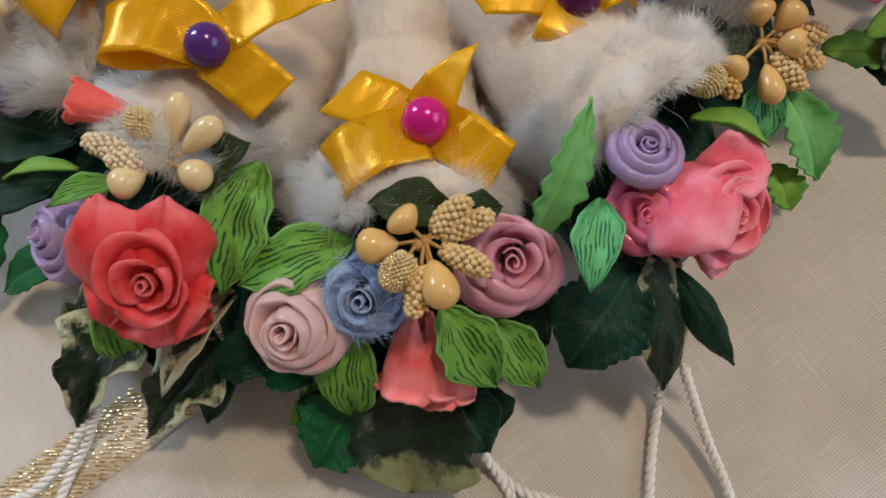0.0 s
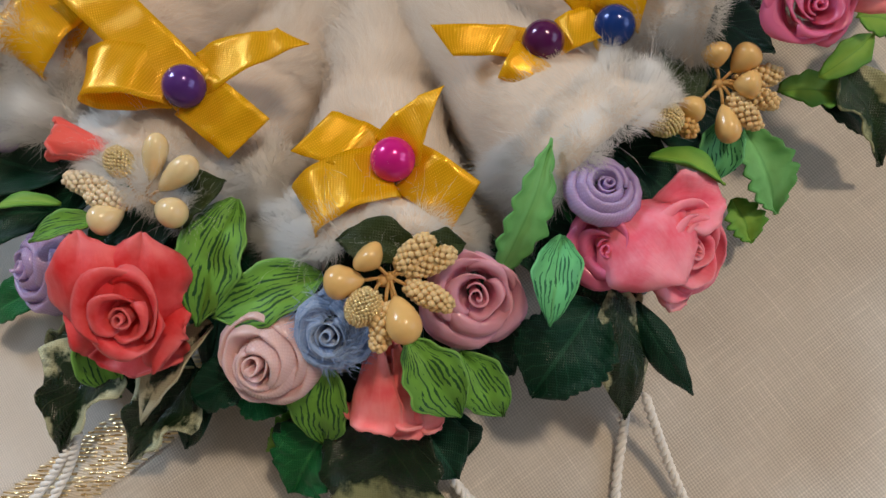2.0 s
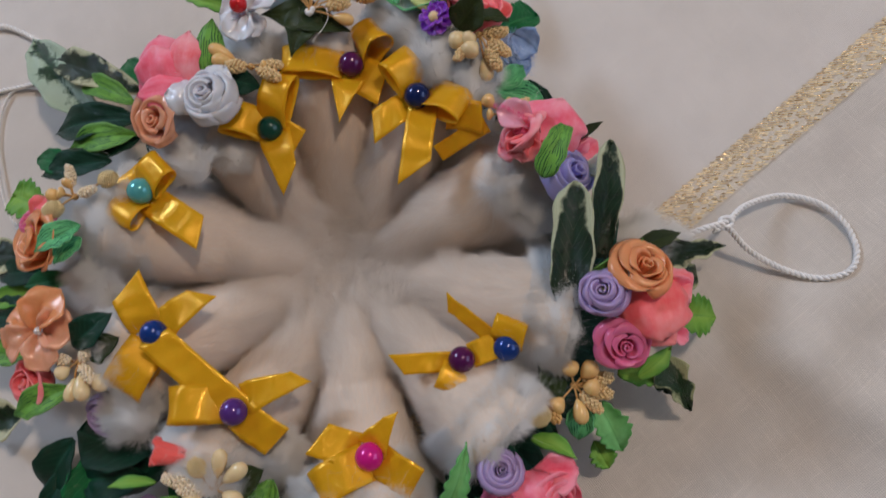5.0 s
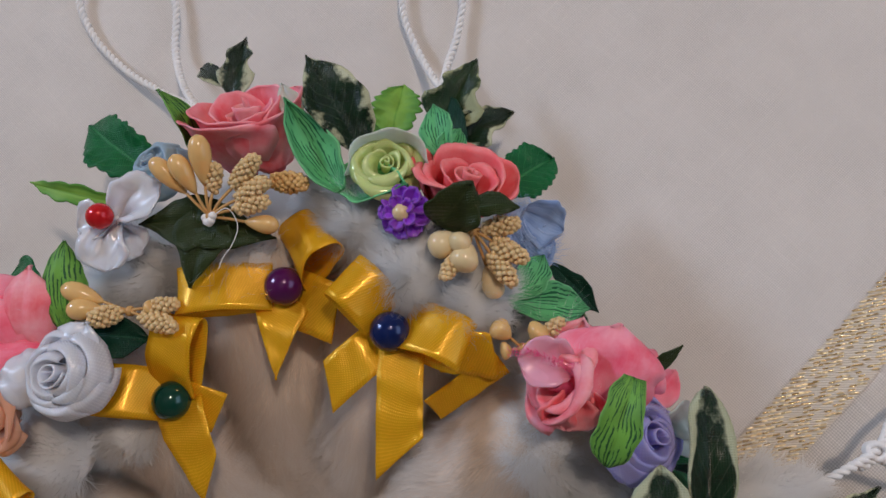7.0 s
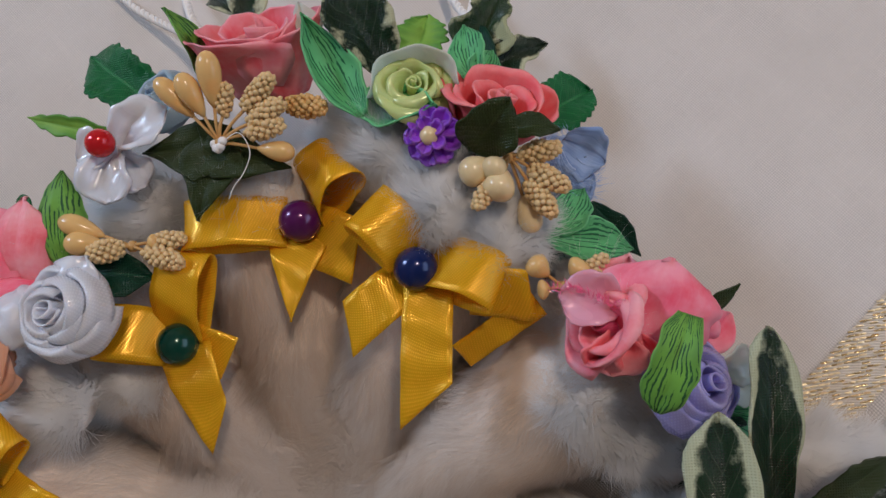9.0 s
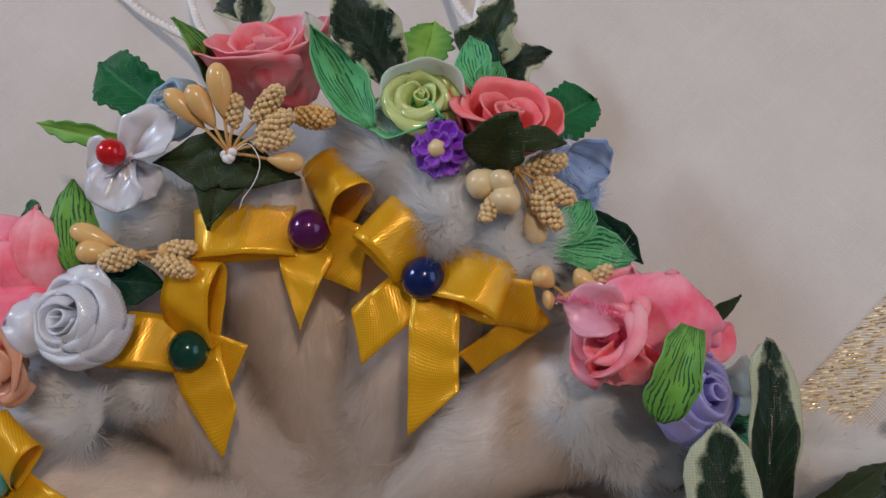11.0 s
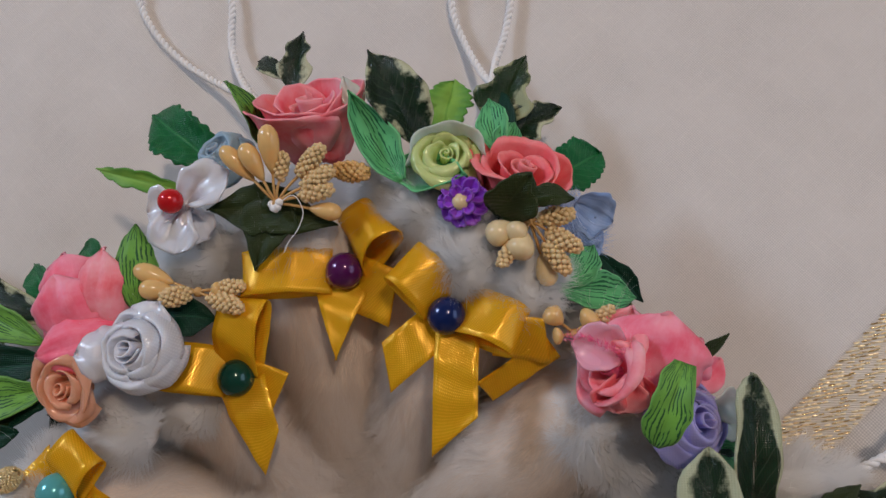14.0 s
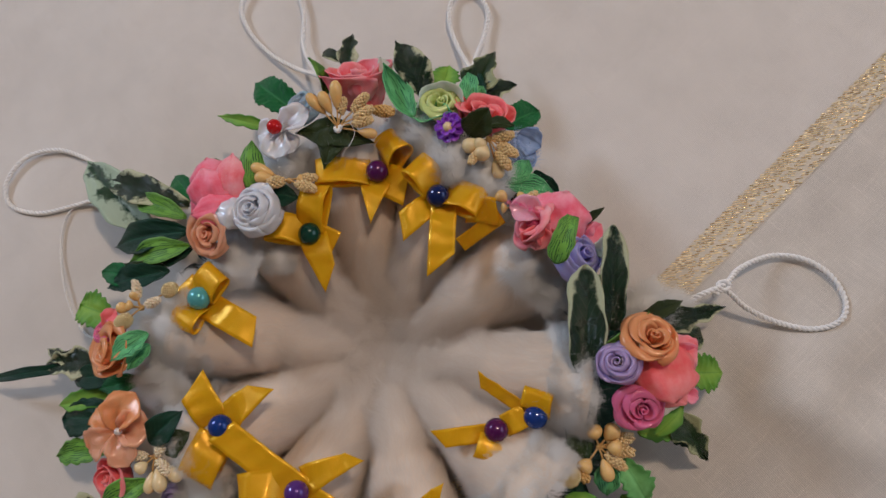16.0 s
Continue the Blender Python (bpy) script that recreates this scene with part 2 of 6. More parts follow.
def part(name, geo, mat, parent=None, at=None, label=""):
    """A mesh from (verts, faces, uv or None), world millimetres, as a child of parent."""
    verts, faces, uv = geo
    verts = np.asarray(verts, float)
    at = np.array(at if at is not None else verts.mean(0), float)
    me = bpy.data.meshes.new(name)
    me.from_pydata(((verts - at) * MM).tolist(), [], faces)
    me.polygons.foreach_set("use_smooth", [True] * len(me.polygons))
    if uv is not None:
        idx = np.empty(len(me.loops), int)
        me.loops.foreach_get("vertex_index", idx)
        layer = me.uv_layers.new(name="UVMap")
        layer.data.foreach_set("uv", np.asarray(uv, float)[idx].ravel())
    me.materials.append(mat)
    ob = new(name, me)
    ORIGIN[ob.name] = at
    if parent is not None:
        ob.parent = parent
        at = at - ORIGIN[parent.name]
    ob.location = at * MM
    if label:
        ob["label"] = label
    return ob


def empty(name, at):
    ob = new(name)
    ob.empty_display_size = 0.01
    ob.location = np.array(at, float) * MM
    ORIGIN[ob.name] = np.array(at, float)
    return ob


def sheet(fn, nu, nv, thick, closed_u=False):
    """A surface fn(u, v) -> points, u and v in 0..1, given a thickness. UV is 0..1."""
    u, v = np.meshgrid(np.linspace(0, 1, nu), np.linspace(0, 1, nv), indexing="ij")
    p = np.stack(fn(u, v), -1)
    du, dv = np.gradient(p, axis=0), np.gradient(p, axis=1)
    n = np.cross(du, dv)
    n /= np.linalg.norm(n, axis=-1, keepdims=True) + 1e-9
    top, bot = p + n * thick / 2, p - n * thick / 2
    verts = np.concatenate([top.reshape(-1, 3), bot.reshape(-1, 3)])
    uv = np.stack([u.ravel(), v.ravel()], -1)
    uv = np.concatenate([uv, uv])
    k = nu * nv
    i, j = np.meshgrid(np.arange(nu - 1), np.arange(nv - 1), indexing="ij")
    a = (i * nv + j).ravel()
    quads = np.stack([a, a + nv, a + nv + 1, a + 1], -1)
    faces = quads.tolist() + (quads[:, ::-1] + k).tolist()
    ring = [q * nv for q in range(nu)] + [(nu - 1) * nv + q for q in range(1, nv)]
    ring += [q * nv + nv - 1 for q in range(nu - 2, -1, -1)] + list(range(nv - 2, 0, -1))
    for q, r in zip(ring, ring[1:] + ring[:1]):
        faces.append([r, q, q + k, r + k])
    return verts, faces, uv


def lathe(profile, seg=20):
    """(radius, height) pairs turned about z."""
    prof = np.array(profile, float)
    ang = np.linspace(0, 2 * np.pi, seg, endpoint=False)
    verts = np.stack([np.outer(prof[:, 0], np.cos(ang)), np.outer(prof[:, 0], np.sin(ang)), np.outer(prof[:, 1], np.ones(seg))], -1).reshape(-1, 3)
    faces = []
    for i in range(len(prof) - 1):
        for j in range(seg):
            a, b = i * seg + j, i * seg + (j + 1) % seg
            faces.append([a, b, b + seg, a + seg])
    faces.append(list(range(seg))[::-1])
    faces.append([(len(prof) - 1) * seg + j for j in range(seg)])
    uv = np.stack([np.tile(ang / (2 * np.pi), len(prof)), np.repeat(np.linspace(0, 1, len(prof)), seg)], -1)
    return verts, faces, uv


def joined(geos):
    verts, faces, uvs, k = [], [], [], 0
    for v, f, uv in geos:
        verts.append(np.asarray(v))
        faces += [[i + k for i in q] for q in f]
        uvs.append(np.zeros((len(v), 2)) if uv is None else np.asarray(uv))
        k += len(v)
    return np.concatenate(verts), faces, np.concatenate(uvs)


def basis(z, x=None):
    """Columns: a frame whose z is given and whose x lies near x."""
    z = np.array(z, float)
    z /= np.linalg.norm(z)
    x = np.array(x if x is not None else (1, 0.3, 0), float)
    x = x - z * (x @ z)
    if np.linalg.norm(x) < 1e-3:
        x = np.array([0, 1, 0]) - z * z[1]
    x /= np.linalg.norm(x)
    return np.stack([x, np.cross(z, x), z], 1)


def moved(geo, m, at):
    return np.asarray(geo[0]) @ np.asarray(m).T + np.array(at, float), geo[1], geo[2]


def facing(tilt, towards):
    """The axis of a flower that leans tilt degrees from upright towards a compass angle."""
    t, a = radians(tilt), radians(towards)
    return np.array([math.sin(t) * math.cos(a), math.sin(t) * math.sin(a), math.cos(t)])


def smooth_path(points, n):
    """A Catmull-Rom curve through the points, at even steps."""
    p = np.array(points, float)
    p = np.concatenate([[2 * p[0] - p[1]], p, [2 * p[-1] - p[-2]]])
    out = []
    for i in range(1, len(p) - 2):
        t = np.linspace(0, 1, 24, endpoint=False)[:, None]
        a, b, c, d = p[i - 1:i + 3]
        out.append(0.5 * (2 * b + (c - a) * t + (2 * a - 5 * b + 4 * c - d) * t**2 + (3 * b - a - 3 * c + d) * t**3))
    out = np.concatenate(out + [p[-2:-1]])
    s = np.r_[0, np.cumsum(np.linalg.norm(np.diff(out, axis=0), axis=1))]
    q = np.linspace(0, s[-1], n)
    return np.stack([np.interp(q, s, out[:, k]) for k in range(3)], -1), s[-1]


def tube(path, radius, seg=6):
    path = np.asarray(path)
    tang = np.gradient(path, axis=0)
    tang /= np.linalg.norm(tang, axis=1, keepdims=True) + 1e-9
    ref = np.array([0.31, 0.2, 0.93])
    a = np.cross(tang, ref)
    a /= np.linalg.norm(a, axis=1, keepdims=True) + 1e-9
    b = np.cross(tang, a)
    ang = np.linspace(0, 2 * np.pi, seg, endpoint=False)
    rad = np.broadcast_to(radius, len(path))[:, None, None]
    verts = path[:, None] + rad * (a[:, None] * np.cos(ang)[None, :, None] + b[:, None] * np.sin(ang)[None, :, None])
    faces = []
    for i in range(len(path) - 1):
        for j in range(seg):
            p, q = i * seg + j, i * seg + (j + 1) % seg
            faces.append([p, q, q + seg, p + seg])
    faces += [list(range(seg))[::-1], [(len(path) - 1) * seg + j for j in range(seg)]]
    return verts.reshape(-1, 3), faces, None


# ---- materials of the ornaments ----
def threaded(name, dark, pale):
    """Loose-woven fabric whose threads show and fray; UV in millimetres, u along the strip."""
    m, nt, p = nodes_of(name)
    uv = coords(nt, "UV")
    streak = noise_tex(nt, scaled(nt, uv, (0.22, 2.6, 1), radians(12)), 1.0, 4.0, 0.7)
    cross = noise_tex(nt, scaled(nt, uv, (2.6, 0.3, 1)), 1.0, 2.0)
    k = math_node(nt, "ADD", math_node(nt, "MULTIPLY", streak, 0.75), math_node(nt, "MULTIPLY", cross, 0.25))
    nt.links.new(mix(nt, ramp(nt, k, 0.38, 0.62), dark, pale), p.inputs["Base Color"])
    p.inputs["Roughness"].default_value = 0.62
    p.inputs["Sheen Weight"].default_value = 0.4
    nt.links.new(bump(nt, k, 0.9, 0.0006), p.inputs["Normal"])
    return m


YELLOW = satin("golden_yellow_satin", (1.0, 0.51, 0.004), 0.35, 0.2, (1.0, 0.88, 0.45), 0.26)
WHITE_SATIN = satin("white_satin", (0.93, 0.93, 1.0), 0.40)
LILAC_SATIN = satin("lilac_satin", (0.58, 0.42, 0.76), 0.36)
LAVENDER_SATIN = satin("lavender_blue_satin", (0.50, 0.47, 0.96), 0.36)
PINK_SATIN = satin("pink_satin", (1.0, 0.46, 0.60), 0.38)
PALE_SATIN = satin("pale_pink_satin", (1.0, 0.66, 0.66), 0.44)
MAGENTA_SATIN = satin("magenta_pink_satin", (0.97, 0.20, 0.40), 0.36)
ORANGE_SATIN = satin("orange_satin", (1.0, 0.40, 0.17), 0.42)
PEACH_SATIN = satin("peach_satin", (1.0, 0.47, 0.29), 0.42)
LIME_SATIN = satin("lime_satin", (0.78, 0.88, 0.34), 0.4)
DENIM = threaded("blue_frayed_fabric", (0.13, 0.24, 0.52), (0.40, 0.54, 0.80))
PALE_BLUE = satin("pale_blue_fabric", (0.40, 0.55, 0.68), 0.5)
SHEER = satin("pale_sheer_ribbon", (0.86, 0.93, 0.84), 0.3, sheer=0.5)
CORAL_FOAM = foam("coral_foam", (0.88, 0.11, 0.13), (0.93, 0.27, 0.27))
PINK_FOAM = foam("pink_foam", (0.90, 0.13, 0.17), (0.96, 0.40, 0.45))
RED_FOAM = foam("red_coral_foam", (0.70, 0.025, 0.03), (0.82, 0.11, 0.12))
CORAL_BUD = foam("bright_coral_foam", (0.90, 0.11, 0.09), (0.92, 0.17, 0.16))
ROSE_FOAM = foam("rose_pink_foam", (0.90, 0.11, 0.19), (0.95, 0.32, 0.42))
PURPLE_RESIN = foam("purple_resin", (0.20, 0.03, 0.52), (0.30, 0.06, 0.62), 0.3)


def stamen(name, colour, rough, metal=0.0):
    m, nt, p = nodes_of(name)
    o = coords(nt, "Object")
    n1 = noise_tex(nt, o, 420.0, 3.0)
    spots = ramp(nt, noise_tex(nt, o, 160.0, 2.0), 0.55, 0.75)
    c = mix(nt, n1, darker(colour, 0.8), colour)
    c = mix(nt, math_node(nt, "MULTIPLY", spots, 0.5), c, (min(1, colour[0] * 1.05), colour[1] * 0.72, colour[2] * 0.45))
    nt.links.new(c, p.inputs["Base Color"])
    p.inputs["Roughness"].default_value, p.inputs["Metallic"].default_value = rough, metal
    p.inputs["Subsurface Weight"].default_value = 0.1
    p.inputs["Subsurface Radius"].default_value = (0.001, 0.0006, 0.0003)
    nt.links.new(bump(nt, n1, 0.15, 0.0003), p.inputs["Normal"])
    return m


POD = stamen("ochre_lacquer", (0.83, 0.53, 0.20), 0.24)
CREAM_POD = stamen("cream_lacquer", (0.86, 0.68, 0.38), 0.24)
GRAIN = stamen("cream_grain", (0.82, 0.60, 0.30), 0.5)
WHITE_GRAIN = stamen("ivory_grain", (0.90, 0.76, 0.54), 0.5)
GOLD_GRAIN = stamen("glittering_gold_grain", (0.84, 0.68, 0.36), 0.3, 0.45)
STEM = stamen("ochre_thread", (0.62, 0.36, 0.12), 0.6)


def leaf_material(name, style, base, second, cut=1.75, tip_pale=False, edge_pale=0.0):
    """UV: u along the leaf, v across it."""
    m, nt, p = nodes_of(name)
    uv = nt.nodes.new("ShaderNodeSeparateXYZ")
    nt.links.new(coords(nt, "UV"), uv.inputs[0])
    u, v = uv.outputs[0], uv.outputs[1]
    o = coords(nt, "Object")
    across = math_node(nt, "ABSOLUTE", math_node(nt, "SUBTRACT", math_node(nt, "MULTIPLY", v, 2.0), 1.0))
    fine = noise_tex(nt, o, 1100.0, 3.0)
    mid = noise_tex(nt, o, 240.0, 4.0)
    k = math.pi / 10.0 / 0.00045
    threads = math_node(nt, "MAXIMUM", wave_tex(nt, o, k, "X", 0.4), wave_tex(nt, o, k, "Y", 0.4))
    rough, h = 0.55, fine
    # side veins, slanting from the midrib to the edge
    slant = math_node(nt, "SUBTRACT", u, math_node(nt, "MULTIPLY", across, 0.33))
    saw = math_node(nt, "FRACT", math_node(nt, "MULTIPLY", slant, 8.0))
    vein = math_node(nt, "LESS_THAN", saw, 0.07)
    rib = math_node(nt, "LESS_THAN", across, 0.05)
    if style == "painted":
        # brush strokes fan out from the foot, broken and uneven; the edge is darker, with a bare pale rim
        fan = math_node(nt, "DIVIDE", math_node(nt, "SUBTRACT", v, 0.5), math_node(nt, "ADD", math_node(nt, "MULTIPLY", u, 0.75), 0.42))
        wob = math_node(nt, "ADD", math_node(nt, "MULTIPLY", fan, 9.0), math_node(nt, "MULTIPLY", mid, 1.9))
        stroke = math_node(nt, "LESS_THAN", math_node(nt, "FRACT", wob), math_node(nt, "MULTIPLY", noise_tex(nt, o, 420.0, 2.0), 0.78))
        gaps = math_node(nt, "GREATER_THAN", noise_tex(nt, scaled(nt, coords(nt, "UV"), (3.5, 8.0, 1)), 1.0, 2.0), 0.47)
        stroke = math_node(nt, "MULTIPLY", stroke, gaps)
        reach = math_node(nt, "ADD", math_node(nt, "MAXIMUM", across, math_node(nt, "MULTIPLY", u, 0.92)), math_node(nt, "MULTIPLY", mid, 0.35))
        c = mix(nt, ramp(nt, mid, 0.3, 0.7), darker(base, 0.82), tuple(min(1.0, q * 1.18) for q in base))
        c = mix(nt, math_node(nt, "MULTIPLY", ramp(nt, reach, 0.75, 1.15), 0.62), c, tuple(0.45 * a + 0.55 * b for a, b in zip(base, second)))
        c = mix(nt, math_node(nt, "MULTIPLY", stroke, 0.88), c, second)
        c = mix(nt, math_node(nt, "MULTIPLY", ramp(nt, across, 0.93, 0.97), 0.6), c, tuple(min(1.0, q * 1.3 + 0.05) for q in base))
        h = math_node(nt, "ADD", math_node(nt, "MULTIPLY", mid, 0.8), math_node(nt, "MULTIPLY", fine, 0.2))
    elif style == "ivy":
        mark = math_node(nt, "ADD", math_node(nt, "MULTIPLY", across, 0.75), math_node(nt, "MULTIPLY", noise_tex(nt, o, 130.0, 5.0, 0.6), 2.2))
        if tip_pale:
            mark = math_node(nt, "ADD", math_node(nt, "ADD", math_node(nt, "MULTIPLY", u, 2.0), math_node(nt, "MULTIPLY", math_node(nt, "POWER", across, 4.0), edge_pale)), math_node(nt, "MULTIPLY", noise_tex(nt, o, 130.0, 5.0, 0.6), 1.6))
        pale = ramp(nt, mark, cut, cut + 0.22)
        c = mix(nt, ramp(nt, mid, 0.3, 0.7), darker(base, 0.55), base)
        c = mix(nt, math_node(nt, "MULTIPLY", vein, 0.12), c, darker(second, 0.5))
        c = mix(nt, pale, c, second)
        c = mix(nt, math_node(nt, "MULTIPLY", math_node(nt, "SUBTRACT", 1.0, threads), 0.2), c, darker(base, 0.4))
        h, rough = math_node(nt, "ADD", threads, math_node(nt, "MULTIPLY", vein, -0.8)), 0.26
    elif style == "fabric":
        c = mix(nt, ramp(nt, mid, 0.3, 0.75), darker(base, 0.7), base)
        c = mix(nt, math_node(nt, "MULTIPLY", math_node(nt, "MAXIMUM", vein, rib), 0.6), c, second)
        c = mix(nt, math_node(nt, "MULTIPLY", math_node(nt, "SUBTRACT", 1.0, threads), 0.4), c, darker(base, 0.5))
        h, rough = math_node(nt, "SUBTRACT", threads, math_node(nt, "MULTIPLY", math_node(nt, "MAXIMUM", vein, rib), 2.5)), 0.34
    else:
        c = mix(nt, ramp(nt, math_node(nt, "ADD", across, mid), 0.7, 1.5), base, second)
        c = mix(nt, math_node(nt, "MULTIPLY", rib, 0.5), c, second)
        h = mid
    nt.links.new(c, p.inputs["Base Color"])
    p.inputs["Roughness"].default_value = rough
    p.inputs["Specular IOR Level"].default_value = 0.4 if style == "ivy" else 0.25
    nt.links.new(bump(nt, h, 0.5, 0.00025), p.inputs["Normal"])
    return m


PAINTED = leaf_material("painted_foam_leaf", "painted", (0.15, 0.36, 0.05), (0.002, 0.045, 0.022))
PAINTED_MINT = leaf_material("mint_painted_leaf", "painted", (0.13, 0.48, 0.19), (0.003, 0.08, 0.04))
IVY = leaf_material("variegated_ivy_fabric", "ivy", (0.007, 0.03, 0.010), (0.56, 0.58, 0.38), 1.64)
IVY_PALE = leaf_material("pale_ivy_fabric", "ivy", (0.015, 0.05, 0.012), (0.40, 0.43, 0.24), 1.58)
IVY_TIP = leaf_material("pale_tipped_ivy_fabric", "ivy", (0.006, 0.028, 0.010), (0.30, 0.33, 0.16), 2.0, True)
IVY_TALL = leaf_material("dark_ivy_fabric_with_pale_top", "ivy", (0.008, 0.032, 0.012), (0.50, 0.54, 0.36), 2.6, True, 1.3)
IVY_MINT = leaf_material("pale_mint_ivy_fabric", "ivy", (0.02, 0.07, 0.03), (0.44, 0.56, 0.42), 1.25)
IVY_CREAM = leaf_material("cream_ivy_fabric", "ivy", (0.012, 0.035, 0.012), (0.52, 0.50, 0.36), 1.22)
GREEN_FABRIC = leaf_material("green_satin_leaf", "fabric", (0.008, 0.16, 0.045), (0.05, 0.29, 0.09))
DARK_FABRIC = leaf_material("dark_green_satin_leaf", "fabric", (0.003, 0.042, 0.022), (0.02, 0.11, 0.06))
OLIVE = leaf_material("olive_fabric_leaf", "fabric", (0.03, 0.05, 0.012), (0.05, 0.075, 0.025))
FRESH = leaf_material("fresh_green_leaf", "plain", (0.22, 0.42, 0.06), (0.10, 0.29, 0.04))
MINT = leaf_material("mint_green_leaf", "plain", (0.20, 0.52, 0.18), (0.12, 0.38, 0.11))


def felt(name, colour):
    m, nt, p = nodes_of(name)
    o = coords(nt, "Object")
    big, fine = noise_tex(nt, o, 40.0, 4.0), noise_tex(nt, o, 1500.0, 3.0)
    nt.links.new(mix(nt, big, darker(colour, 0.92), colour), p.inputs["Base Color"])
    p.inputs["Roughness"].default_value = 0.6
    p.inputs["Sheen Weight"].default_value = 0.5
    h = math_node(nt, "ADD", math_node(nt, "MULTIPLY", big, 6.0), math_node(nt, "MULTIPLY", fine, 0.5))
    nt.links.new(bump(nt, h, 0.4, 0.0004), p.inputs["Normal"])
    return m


# cone pelt: its own cream, darkened further for the shade inside the ring
FELT = felt("shaded_cream_pelt", (0.72, 0.61, 0.51))
# brighter copy of the pelt, for the mounds that lighten the tufts
WOOL = felt("brightened_white_wool", (0.90, 0.87, 0.83))


def fur_material(name, low, high):
    """Pale hairs, which let half of the light through."""
    m, nt, p = nodes_of(name)
    rnd = nt.nodes.new("ShaderNodeNewGeometry").outputs["Random Per Island"]
    c = mix(nt, rnd, low, high)
    a, b = node(nt, "ShaderNodeBsdfDiffuse", Color=c), node(nt, "ShaderNodeBsdfTranslucent", Color=c)
    both = nt.nodes.new("ShaderNodeMixShader")
    both.inputs[0].default_value = 0.5
    nt.links.new(a.outputs[0], both.inputs[1])
    nt.links.new(b.outputs[0], both.inputs[2])
    fine = nt.nodes.new("ShaderNodeMixShader")
    fine.inputs[0].default_value = 0.28
    nt.links.new(both.outputs[0], fine.inputs[1])
    nt.links.new(nt.nodes.new("ShaderNodeBsdfTransparent").outputs[0], fine.inputs[2])
    nt.links.new(fine.outputs[0], nt.nodes["Material Output"].inputs["Surface"])
    nt.nodes.remove(p)
    return m


FUR = fur_material("white_fur", (0.985, 0.975, 0.96), (1.0, 0.998, 0.99))
# coat on the cones: cream, toned below the trim's white as shade
COAT = fur_material("shaded_cream_fur", (0.86, 0.76, 0.66), (0.97, 0.91, 0.84))


def cord_material():
    m, nt, p = nodes_of("white_cord")
    o = coords(nt, "Object")
    n1 = noise_tex(nt, o, 2500.0, 2.0)
    nt.links.new(mix(nt, n1, (0.80, 0.79, 0.78), (0.92, 0.91, 0.90)), p.inputs["Base Color"])
    p.inputs["Roughness"].default_value = 0.5
    p.inputs["Sheen Weight"].default_value = 0.3
    nt.links.new(bump(nt, n1, 0.5, 0.0002), p.inputs["Normal"])
    return m


CORD = cord_material()
BEADS = {
    "purple": pearl("purple_pearl", (0.09, 0.006, 0.085)), "violet": pearl("violet_pearl", (0.10, 0.03, 0.24)),
    "blue": pearl("blue_pearl", (0.002, 0.014, 0.10)), "green": pearl("green_pearl", (0.001, 0.055, 0.036)),
    "pink": pearl("hot_pink_pearl", (0.72, 0.01, 0.28)), "teal": pearl("turquoise_pearl", (0.10, 0.42, 0.44)),
    "royal": pearl("royal_blue_pearl", (0.004, 0.04, 0.24)), "white": pearl("white_pearl", (0.75, 0.70, 0.68)), "red": pearl("red_pearl", (0.62, 0.01, 0.015)),
}


# ---- kinds of parts ----
RNG = np.random.default_rng(7)


def wobble(a, b, seed, size):
    """Smooth unevenness over two arrays of coordinates."""
    s = seed * 1.7
    return size * (np.sin(3.1 * a + 2.3 * b + s) + 0.6 * np.sin(5.7 * a - 4.1 * b + 2.1 * s) + 0.4 * np.sin(9.3 * b + 3.3 * s)) / 2


PROFILES = {
    "oval": ((0, .12), (.1, .5), (.3, .9), (.5, 1), (.7, .86), (.87, .5), (.96, .2), (1, .04)),
    "round": ((0, .2), (.08, .62), (.25, .95), (.5, 1.05), (.72, .92), (.88, .6), (.96, .3), (1, .05)),
    "ivy": ((0, .12), (.08, .5), (.2, .95), (.3, 1.0), (.37, .62), (.46, .5), (.56, .68), (.64, .6), (.72, .36), (.86, .26), (1, .03)),
    "blade": ((0, .25), (.15, .7), (.4, 1), (.65, .9), (.85, .5), (1, .04)),
    "strap": ((0, .5), (.15, .8), (.5, 1), (.8, .95), (.93, .8), (1, .35)),
    "dome": ((0, .4), (.1, .72), (.3, .97), (.5, 1.04), (.68, 1.0), (.82, .86), (.92, .64), (.98, .36), (1, .15)),
    "lobe": ((0, .7), (.18, .95), (.35, 1.0), (.6, .66), (.82, .3), (1, .02)),
    "petal": ((0, .18), (.2, .5), (.5, .92), (.75, 1.05), (.9, .88), (.97, .55), (1, .2)),
}


